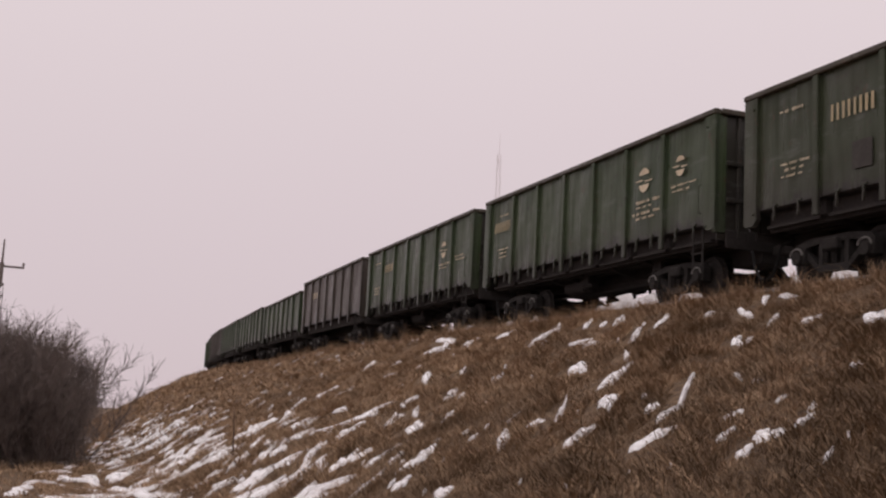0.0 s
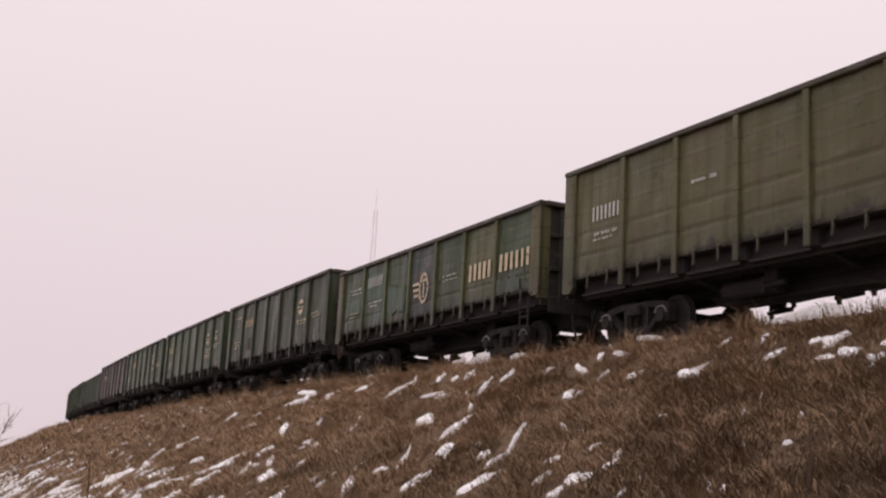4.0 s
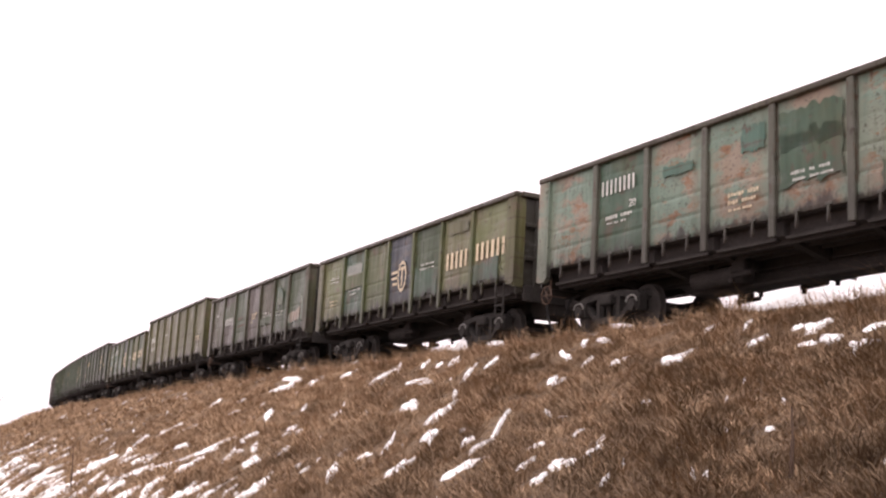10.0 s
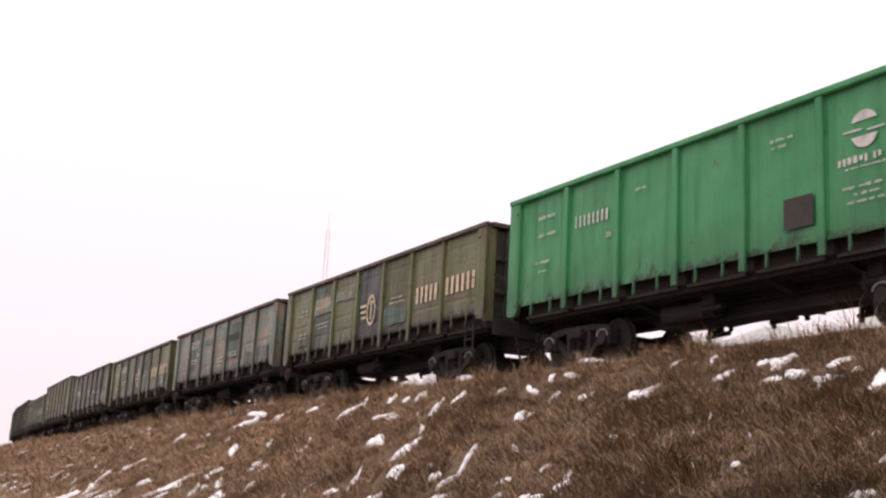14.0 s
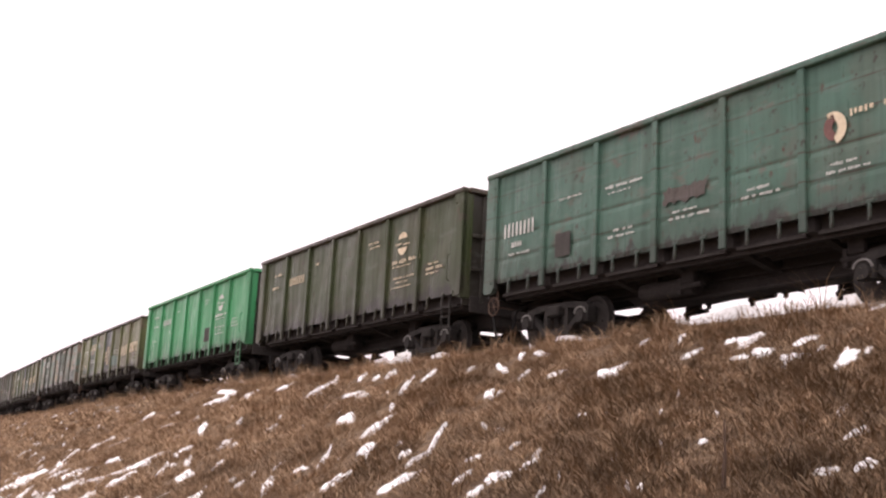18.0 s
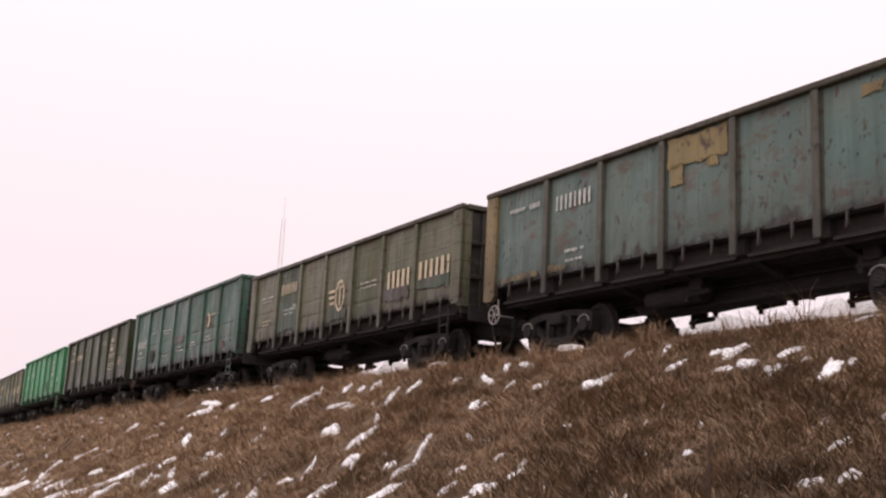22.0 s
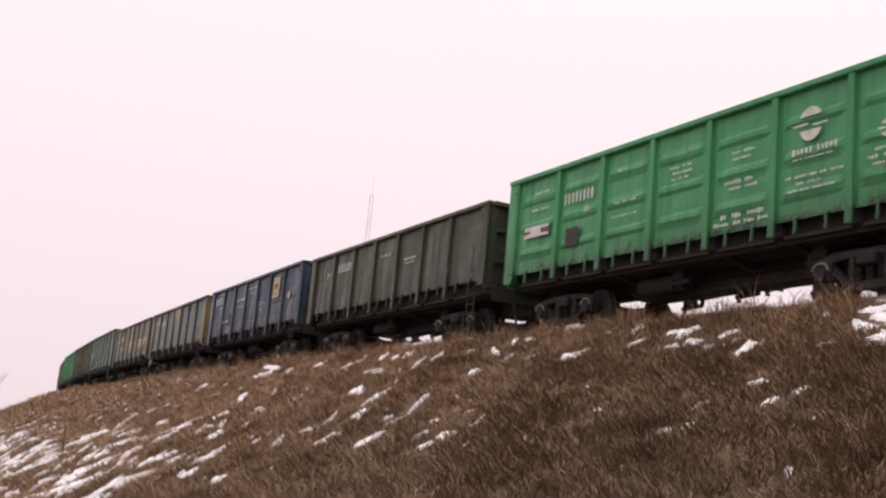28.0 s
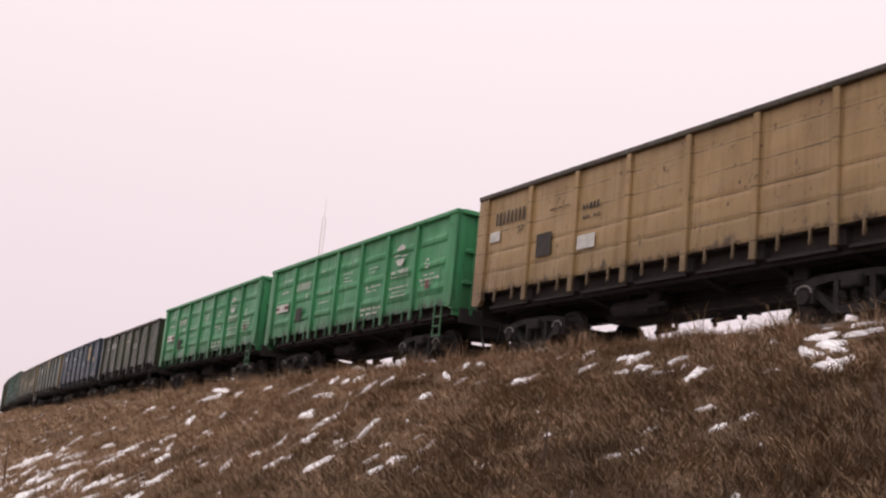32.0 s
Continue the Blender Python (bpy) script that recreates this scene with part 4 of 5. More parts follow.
board(-1, 1, 0.7, 2.1, 0.5, 0.5, M_BLACKISH, "square dark marking board")
digits(-4, 1, 0.5, 3.0, M_CREAM)
for no in (0, 3, 5, 9):
    blockword(no, -2.85, -4.10, 2.32, 5, M_CREAM)
    blockword(no, -4.45, -6.0, 2.36, 6, M_CREAM)
    ring_emblem(no, 3, 0.52, 2.3, M_CREAM)
    digits(no, 1, 0.5, 2.95, M_WHITE if no in (0, 3) else M_CREAM)
    lines(no, 4, 0.5, 2.45, M_WHITE, ((0.7, 0.06), (0.9, 0.06)))
    lines(no, 1, 0.5, 2.3, M_WHITE, ((0.9, 0.07), (0.5, 0.07)))
    lines(no, 0, 0.55, 2.85, M_WHITE, ((0.9, 0.09), (0.8, 0.05)))
    lines(no, 0, 0.55, 2.1, M_CREAM, ((0.7, 0.06), (0.5, 0.05)))
figures(9, 1, 0.7, 2.25, "20", M_WHITE, 0.26)
digits(1, 0, 0.7, 2.85, M_WHITE)
lines(1, 0, 0.6, 2.4, M_WHITE, ((0.8, 0.08), (0.7, 0.06)))
lines(1, 2, 0.5, 2.9, M_WHITE, ((0.8, 0.09),))
lines(1, 6, 0.5, 2.3, M_CREAM, ((0.9, 0.1), (0.6, 0.06)))
digits(2, 1, 0.5, 2.5, M_WHITE)
lines(2, 0, 0.5, 2.9, M_WHITE, ((0.5, 0.12),))
lines(2, 2, 0.5, 2.5, M_RED, ((0.7, 0.10), (0.8, 0.08)), 0.3)
lines(2, 3, 0.5, 2.5, M_CREAM, ((0.35, 0.13), (0.25, 0.13), (0.35, 0.12)), 0.15)
lines(2, 4, 0.5, 2.4, M_WHITE, ((0.8, 0.07), (1.0, 0.07)))
lines(2, 5, 0.4, 2.3, M_WHITE, ((0.7, 0.06), (0.5, 0.05)))
digits(4, 1, 0.45, 2.95, M_WHITE)
figures(4, 1, 0.68, 2.42, "20", M_WHITE, 0.22)
lines(4, 1, 0.4, 2.3, M_WHITE, ((0.8, 0.1), (0.6, 0.05)))
lines(4, 4, 0.5, 2.2, M_WHITE, ((0.9, 0.08), (1.0, 0.06)))
lines(4, 3, 0.5, 2.1, M_CREAM, ((0.6, 0.09), (0.5, 0.09), (0.6, 0.06)), 0.14)
for no, i0 in ((6, 5), (7, 5), (13, 5), (14, 5)):
    mat = M_WHITE if no != 7 else M_CREAM
    globe(no, i0, 0.5, 3.05, mat, 0.27)
    lines(no, i0, 0.5, 2.58, mat, ((1.05, 0.13), (1.0, 0.04)), 0.13)
    lines(no, i0, 0.5, 2.15, mat, ((1.1, 0.06), (0.6, 0.05), (1.0, 0.05)))
    lines(no, 6, 0.42, 2.3, mat, ((0.5, 0.06), (0.8, 0.08), (0.7, 0.06)))
    digits(no, 1, 0.5, 2.95, mat, h=0.24)
    lines(no, 0, 0.6, 3.3, mat, ((0.7, 0.09),))
    lines(no, 0, 0.55, 2.9, mat, ((0.6, 0.08),))
    lines(no, 2, 0.4, 3.25, mat, ((0.3, 0.06),))
    lines(no, 4, 0.5, 2.9 if no > 10 else 3.3, mat, ((0.5, 0.06), (0.4, 0.06)))
lines(6, 0, 0.5, 2.3, M_WHITE, ((0.5, 0.09), (0.3, 0.05)), 0.2)
board(6, 4, 0.72, 1.98, 0.62, 0.52, M_BLACKISH, "square dark marking board")
figures(6, 1, 0.8, 2.45, "20", M_WHITE, 0.16)
for no in (13, 14):
    board(no, 0, 0.55, 2.38, 1.05, 0.26, M_WHITE, "white and red label board")
    car, top = WAGONS[no]
    decal(no, "label_print", [rect(bay(0, 0.75), 2.38, 0.35, 0.12, 0.02), rect(bay(0, 0.32), 2.38, 0.3, 0.07)], M_RED).location = (0, 0.006, 0)
    board(no, 1, 0.4, 2.05, 0.5, 0.42, M_BLACKISH, "square dark marking board")
    figures(no, 1, 0.65, 2.55, "20", M_WHITE, 0.18)
    lines(no, 3, 0.5, 2.95, M_WHITE, ((0.7, 0.06), (0.4, 0.06), (0.5, 0.05)))
    lines(no, 4, 0.5, 2.35, M_WHITE, ((0.9, 0.09), (0.6, 0.07)))
    lines(no, 4, 0.5, 1.72, M_WHITE, ((1.1, 0.10), (1.3, 0.09)), 0.14)
    lines(no, 2, 0.5, 2.55, M_WHITE, ((0.9, 0.06), (0.8, 0.05)), 0.3)
    globe(no, 6, 0.4, 2.62, M_WHITE, 0.10)
    board(no, 6, 0.45, 2.05, 0.22, 0.22, M_RED, "small pink label")
decal(8, "emblem", [arc(bay(5, 0.34), 2.72, 0.27, 70, 250) + arc(bay(5, 0.34) + 0.05, 2.72, 0.16, 240, 80)], M_CREAM, "faded crescent emblem")
decal(8, "emblem", [arc(bay(5, 0.34) - 0.06, 2.74, 0.22, -80, 80) + arc(bay(5, 0.34) - 0.10, 2.74, 0.10, 70, -70)], M_RED, "faded red crescent")
lines(8, 5, 0.72, 2.9, M_CREAM, ((0.7, 0.12),))
digits(8, 0, 0.5, 2.55, M_WHITE, h=0.3)
lines(8, 0, 0.5, 2.2, M_WHITE, ((0.5, 0.14), (0.7, 0.06)), 0.2)
for i in (2, 3, 4, 5):
    lines(8, i, 0.45, 1.85 + 0.06 * i, M_WHITE, ((0.6, 0.06), (0.8, 0.06)))
lines(8, 1, 0.5, 2.9, M_WHITE, ((0.9, 0.06),))
lines(8, 2, 0.4, 2.85, M_WHITE, ((0.9, 0.08), (0.7, 0.04)))
board(8, 1, 0.4, 1.95, 0.5, 0.5, M_BLACKISH, "square dark marking board")
board(8, 6, 0.38, 1.75, 0.24, 0.22, M_RED, "small pink label")
digits(10, 1, 0.5, 2.98, M_WHITE)
lines(10, 1, 0.5, 1.95, M_WHITE, ((0.6, 0.08), (0.4, 0.06)), 0.2)
lines(10, 0, 0.5, 3.1, M_WHITE, ((0.9, 0.12),))
digits(11, 0, 0.52, 3.12, M_WHITE, h=0.3, wide=0.12)
figures(11, 0, 0.72, 2.72, "20", M_WHITE, 0.22)
lines(11, 0, 0.6, 3.45, M_WHITE, ((0.7, 0.06),))
board(11, 0, 0.25, 2.62, 0.5, 0.2, M_RED, "faded red stripe")
board(11, 1, 0.72, 2.15, 0.46, 0.5, M_BROWN, "faded brown square board")
lines(11, 3, 0.5, 3.25, M_WHITE, ((0.8, 0.10), (0.5, 0.08)), 0.2)
lines(11, 4, 0.4, 2.5, M_WHITE, ((0.7, 0.06), (1.0, 0.06), (0.7, 0.05), (0.3, 0.05)), 0.1)
lines(11, 1, 0.3, 2.1, M_WHITE, ((1.1, 0.10),))
lines(11, 2, 0.5, 2.9, M_WHITE, ((0.9, 0.12), (0.6, 0.06)), 0.3)
board(11, 5, 0.45, 2.95, 0.8, 0.8, M_BUFF, "square buff sign with a dark emblem")
decal(11, "emblem", [[(bay(5, 0.45) + (0.17 + 0.05 * math.sin(3 * a + 1) + 0.03 * math.sin(7 * a)) * math.cos(a), 3.0 + 0.13 * (1 + 0.3 * math.sin(2 * a + 2)) * math.sin(a)) for a in (2 * math.pi * k / 26 for k in range(26))]]
      + [rect(bay(5, 0.45) + 0.29 * math.cos(a), 2.95 + 0.29 * math.sin(a), 0.05, 0.06) for a in (math.pi * (1.08 + 0.105 * k) for k in range(9))], M_BLUEMARK).location = (0, 0.006, 0)
board(11, 6, 0.4, 2.5, 0.3, 0.26, M_BUFF, "small buff label")
digits(12, 1, 0.55, 2.9, M_WHITE, h=0.28)
lines(12, 0, 0.75, 2.8, M_WHITE, ((0.4, 0.10), (0.3, 0.06)))
lines(12, 4, 0.5, 2.6, M_WHITE, ((0.9, 0.09), (0.6, 0.06)))
lines(12, 3, 0.5, 2.9, M_CREAM, ((0.9, 0.12),))
digits(15, 0, 0.55, 3.22, M_DARK, h=0.3, wide=0.125)
figures(15, 0, 0.75, 2.78, "57", M_DARK, 0.24)
board(15, 0, 0.22, 2.82, 0.42, 0.24, M_WHITE, "plain white label")
board(15, 1, 0.36, 2.35, 0.56, 0.52, M_BLACKISH, "square dark marking board")
lines(15, 1, 0.6, 3.1, M_DARK, ((0.7, 0.05),))
lines(15, 2, 0.3, 2.95, M_DARK, ((0.6, 0.16), (0.5, 0.1)), 0.22)
board(15, 2, 0.25, 2.2, 0.6, 0.3, M_WHITE, "plain white label")


def repaint(no, i, f, z, w, h, mat, label):
    """A field of other paint with brushed, uneven edges."""
    rng = random.Random(no * 17 + i * 3 + int(w * 10))
    x, n, slant = bay(i, f), 14, rng.uniform(-0.25, 0.25) * h
    edge = [(x + w * (k / n - 0.5), z + h / 2 + slant * (k / n - 0.5) * 2 + rng.uniform(-0.10, 0.07) * h + rng.uniform(-0.035, 0.02)) for k in range(n + 1)]
    edge += [(x + w / 2 + rng.uniform(-0.05, 0.02), z + h * (0.3 - 0.2 * k)) for k in range(4)]
    edge += [(x + w * (0.5 - k / n), z - h / 2 + rng.uniform(-0.07, 0.10) * h + rng.uniform(-0.02, 0.035)) for k in range(n + 1)]
    edge += [(x - w / 2 + rng.uniform(-0.02, 0.05), z - h * (0.3 - 0.2 * k)) for k in range(4)]
    decal(no, "repaint_patch", [edge], mat, label).location = (0, -0.003, 0)


for i, f, z, w, h in ((3, 0.5, 3.24, 1.46, 0.56), (3, 0.22, 2.85, 0.34, 0.42), (3, 0.72, 2.92, 0.26, 0.2), (0, 0.5, 1.62, 1.3, 0.14), (1, 0.2, 1.64, 0.6, 0.16), (6, 0.3, 1.66, 0.5, 0.18), (5, 0.6, 3.3, 0.4, 0.2)):
    repaint(10, i, f, z, w, h, YELLOW, "rusty yellow repaint")
repaint(9, 5, 0.45, 1.98, 1.3, 0.42, BROWNGREY, "brown-grey overpainted field")
repaint(9, 6, 0.5, 2.02, 1.5, 0.30, PATCH, "repainted field in another green")
for no, i, f, z, w, h, mat in ((0, 0, 0.55, 2.3, 1.2, 0.5, PATCH), (0, 2, 0.5, 2.2, 1.3, 0.8, PATCH), (0, 6, 0.35, 1.75, 1.2, 0.4, PATCH), (3, 1, 0.5, 2.6, 1.4, 0.5, OLIVE),
                               (3, 4, 0.5, 1.95, 1.4, 0.75, PATCH), (3, 6, 0.4, 1.85, 1.3, 0.55, PATCH), (3, 5, 0.5, 3.2, 1.2, 0.35, MUSTARD), (4, 4, 0.5, 2.45, 1.4, 0.95, PATCH),
                               (4, 6, 0.4, 1.85, 1.5, 0.62, PATCH), (4, 5, 0.62, 1.78, 1.0, 0.45, PATCH), (4, 4, 0.5, 2.95, 1.4, 0.75, PATCH), (4, 3, 0.72, 3.05, 0.6, 0.5, TEALGREEN), (4, 2, 0.55, 2.9, 0.9, 0.22, TEALGREEN), (8, 3, 0.45, 2.35, 1.1, 0.3, BROWNGREY), (5, 1, 0.5, 2.75, 1.4, 0.35, TEAL), (5, 2, 0.5, 2.95, 1.4, 0.28, TEAL), (5, 4, 0.5, 1.95, 1.4, 0.5, TEALGREEN),
                               (5, 0, 0.6, 1.9, 1.0, 0.4, PATCH), (9, 1, 0.5, 2.1, 1.4, 0.9, PATCH), (9, 3, 0.5, 1.8, 1.2, 0.4, GREEN), (2, 1, 0.5, 2.9, 1.4, 0.7, KHAKI), (2, 5, 0.45, 2.85, 0.7, 0.6, PATCH), (2, 6, 0.45, 1.98, 1.4, 0.42, TEAL), (2, 6, 0.83, 2.15, 0.22, 0.9, TEAL), (2, 4, 0.5, 2.1, 1.4, 0.3, GREEN)):
    repaint(no, i, f, z, w, h, mat, "repainted field in another green")


# ---- snow left on the bank ----
SNOW_PATCHES = {}      # u, w, length, breadth and turn of each patch, by the part of the slope
SNOW_PATCHES["CREST", 0] = [
    (-19.5, 3.82, 1.35, 0.19, 140), (-18.6, 3.1, 0.25, 0.16, -170), (-18.5, 2.68, 0.47, 0.23, 164), (-17.5, 3.67, 0.1, 0.13, -104), (-17.3, 3.79, 0.32, 0.43, -128),
    (-16.6, 3.29, 0.13, 0.13, -94), (-16.5, 3.83, 0.64, 0.08, -61), (-16.3, 3.42, 0.37, 0.16, 173), (-15.7, 3.36, 0.43, 0.22, 154), (-15.5, 3.47, 0.26, 0.14, -67),
    (-15.2, 3.06, 0.23, 0.1, -76), (-14.9, 2.97, 0.12, 0.14, -168), (-14.7, 3.45, 0.27, 0.15, -83), (-13.8, 2.79, 0.96, 0.07, -50), (-13.45, 3.68, 0.36, 0.62, 33),
    (-12.9, 2.57, 0.24, 0.18, -70), (-12.2, 3.66, 0.24, 0.4, -102), (-11, 3.39, 0.68, 0.1, -44), (-10.1, 2.43, 0.72, 0.09, 171),
]
SNOW_PATCHES["CREST", 1] = [
    (-9.9, 3.06, 1, 0.11, 152), (-9.6, 2.47, 0.49, 0.12, -49), (-8.8, 3.01, 0.42, 0.16, -45), (-7.2, 2.84, 0.55, 0.17, -47), (-7.2, 3.35, 1.5, 0.13, -36),
    (-5.6, 3.62, 0.3, 0.43, -87), (-5.3, 2.64, 1.1, 0.18, -42), (-5.1, 2.9, 0.52, 0.1, -38), (-4.5, 2.89, 0.73, 0.13, -35), (-2.8, 3.1, 1.34, 0.37, -37),
    (-2.5, 2.53, 2.28, 0.08, -28), (0.3, 2.58, 0.26, 0.43, -54), (1.5, 3.08, 1.03, 0.21, -26), (3.2, 3.32, 1.04, 0.62, -46), (3.8, 2.84, 0.3, 1.01, -78),
]
SNOW_PATCHES["CREST", 2] = [
    (-18.2, 2.5, 0.4, 0.22, 10), (-18.75, 2.35, 0.6, 0.12, -160), (-18.8, 2.9, 0.5, 0.15, -40), (-19.4, 3.6, 0.42, 0.34, 35), (-18.4, 3.0, 0.4, 0.14, 170),
    (-16.35, 1.6, 0.8, 0.22, 4), (-17.55, 1.62, 0.5, 0.2, 0), (-18.3, 1.7, 0.6, 0.26, -6), (-15.1, 2.85, 0.34, 0.22, 40), (-15.65, 3.25, 0.4, 0.26, 160),
    (-16.0, 2.9, 0.34, 0.16, 10),
]
SNOW_PATCHES["MIDDLE", 0] = [
    (-20.2, 5.75, 0.13, 0.17, -91), (-20.1, 6.09, 0.23, 0.1, -74), (-19.8, 6.74, 0.17, 0.12, -161), (-19.5, 6.8, 0.21, 0.08, 172), (-19.2, 5.37, 0.15, 0.16, -86),
    (-19.2, 6.05, 0.21, 0.1, -83), (-19, 4.24, 0.16, 0.22, -84), (-18.6, 5.48, 0.09, 0.19, -148), (-18.1, 7.28, 0.07, 0.09, -111), (-17.8, 6.31, 0.07, 0.07, -82),
    (-15.8, 6.7, 0.23, 0.11, -60), (-15.8, 7.33, 0.38, 0.11, -58), (-15.6, 6.48, 0.19, 0.07, -49), (-15.6, 6.96, 0.32, 0.27, -125), (-15.2, 7.11, 0.31, 0.08, -71),
    (-14.9, 5.34, 0.21, 0.13, -61), (-14.9, 6.27, 0.33, 0.07, -45), (-14.8, 6.74, 0.25, 0.13, -57), (-14.3, 7.32, 0.43, 0.33, -67),
]
SNOW_PATCHES["MIDDLE", 1] = [
    (-13.6, 5.58, 0.18, 0.07, 173), (-13.6, 6.73, 0.43, 0.14, -66), (-13, 6.1, 1.71, 0.07, -39), (-13, 6.59, 0.38, 0.17, -56), (-12.7, 7.29, 0.7, 0.23, -53),
    (-11.8, 4.36, 0.47, 0.09, -43), (-11.8, 6.43, 1.2, 0.24, -35), (-11.6, 4.4, 0.81, 0.14, -37), (-10.9, 6.65, 1.65, 0.08, -34), (-10.8, 6.93, 0.12, 0.22, -68),
    (-10.7, 6.92, 0.16, 0.13, -44), (-10.4, 5.56, 0.98, 0.27, -39), (-9.9, 6.85, 0.44, 0.11, -41), (-9.1, 4.66, 1.23, 0.07, -32), (-8.4, 5.13, 0.62, 0.34, -62),
    (-7.8, 7.02, 0.71, 0.13, -32), (-7.3, 7.32, 0.74, 0.33, -29), (-5.9, 5.47, 1.29, 0.13, -26), (-5.7, 6.8, 1.39, 0.13, -23),
]
SNOW_PATCHES["MIDDLE", 2] = [
    (-5.5, 7.13, 0.99, 0.09, -27), (-4.9, 5.85, 0.51, 0.18, -31), (-4.3, 6.38, 0.34, 0.17, -34), (-4.1, 7.07, 1.01, 0.16, -24), (-3.4, 7.11, 0.48, 1.37, -56),
    (-3.1, 4.94, 0.38, 0.12, -35), (-1.9, 5.28, 1.81, 0.2, -23), (-1.6, 7.01, 0.46, 0.31, -130), (1.2, 5.14, 0.2, 0.39, -54), (2.2, 5.93, 1.1, 0.2, -40),
    (2.4, 7.29, 1.89, 0.4, -25), (3.7, 6.1, 1.3, 0.18, -38), (5.3, 6.53, 1.2, 0.36, -35), (5.9, 4.26, 1.2, 0.24, -38), (6.3, 6.9, 0.27, 0.74, -93),
    (21.8, 7.08, 2.07, 0.47, -16), (37.3, 4.08, 4.5, 0.41, -9),
]
SNOW_PATCHES["FOOT", 0] = [
    (-17, 7.45, 0.24, 0.05, -49), (-11.9, 8.63, 0.38, 0.27, -65), (-10.9, 8.78, 0.49, 0.12, -59), (-9.7, 8.03, 0.36, 0.42, -96), (-9, 8.22, 0.75, 0.18, -39),
    (-8.8, 9.25, 0.72, 0.25, -145), (-8.6, 9.06, 0.84, 0.19, -144), (-7.3, 8.37, 0.82, 0.1, -29), (-6.8, 9.43, 0.42, 0.82, -132), (-6.5, 8.73, 0.32, 0.38, -124),
    (-5.2, 9.15, 0.88, 1.19, -133), (-3.2, 8.61, 0.31, 0.45, -104), (-2.8, 12.56, 0.37, 1.11, -106), (-2.3, 9.62, 0.29, 0.22, -107), (-2.2, 10.74, 2.57, 0.24, -171),
    (-0.5, 7.55, 0.56, 0.37, -33), (-0.2, 13.08, 3.47, 0.48, -10), (0.1, 9.08, 0.4, 0.65, -93), (0.1, 11.1, 1.58, 0.32, -172),
]
SNOW_PATCHES["FOOT", 1] = [
    (2.2, 7.95, 0.63, 0.22, -43), (3, 9.49, 1.4, 0.9, -42), (3.2, 11.43, 4.05, 0.29, -178), (3.7, 10.87, 1.8, 0.52, -17), (3.9, 9.04, 1.78, 0.49, -167),
    (4.8, 8.44, 0.4, 0.42, -73), (5.1, 8.76, 0.37, 0.88, -59), (7.5, 9.51, 1.91, 0.4, -19), (9.3, 8.49, 0.46, 1.44, -95), (12, 11.76, 0.86, 1.44, -117),
    (13.6, 10.97, 0.69, 1.44, -55), (14.3, 8.94, 2.48, 1.44, -33), (18.9, 9.71, 2.11, 0.43, -171),
]


def blob(rng, u, w, length, width, deg, thick, rings=5, n=36):
    """A ragged lens of snow that lies on the bank: points and faces."""
    ca, sa = math.cos(radians(deg)), math.sin(radians(deg))
    ph = [rng.uniform(0, 6.28) for _ in range(4)]
    a = np.arange(n) * 2 * math.pi / n
    rim = 1 + 0.14 * np.sin(2 * a + ph[0]) + 0.20 * np.sin(3 * a + ph[1]) + 0.16 * np.sin(5 * a + ph[2]) + 0.12 * np.sin(9 * a + ph[3])
    rim *= np.array([rng.uniform(0.80, 1.18) for _ in range(n)])
    us, ws, hs = [u], [w], [thick]
    for k in range(1, rings + 1):
        f = k / rings
        p, q = 0.5 * length * f * np.cos(a) * rim, 0.5 * width * f * np.sin(a) * rim
        bend = 0.25 * width * np.sin(3.0 * p / length + ph[0])
        us += list(u + ca * p - sa * (q + bend))
        ws += list(w + sa * p + ca * (q + bend))
        hs += list(thick * (1 - f ** 6) * (0.85 + 0.3 * np.sin(3 * a + ph[1] + 2 * f)) - (0.06 if k == rings else 0) + 0.018 * np.sin(7 * a + ph[2]) * f * (1 - f))
    us, ws, hs = np.array(us), np.array(ws), np.array(hs)
    x, y = plan(us, ws)
    v = np.stack([x, y, bank_z(us, ws) + hs], -1)
    f = [(0, 1 + k, 1 + (k + 1) % n) for k in range(n)]
    for r in range(rings - 1):
        o = 1 + r * n
        for k in range(n):
            f += [(o + k, o + n + k, o + n + (k + 1) % n), (o + k, o + n + (k + 1) % n, o + (k + 1) % n)]
    return v, f


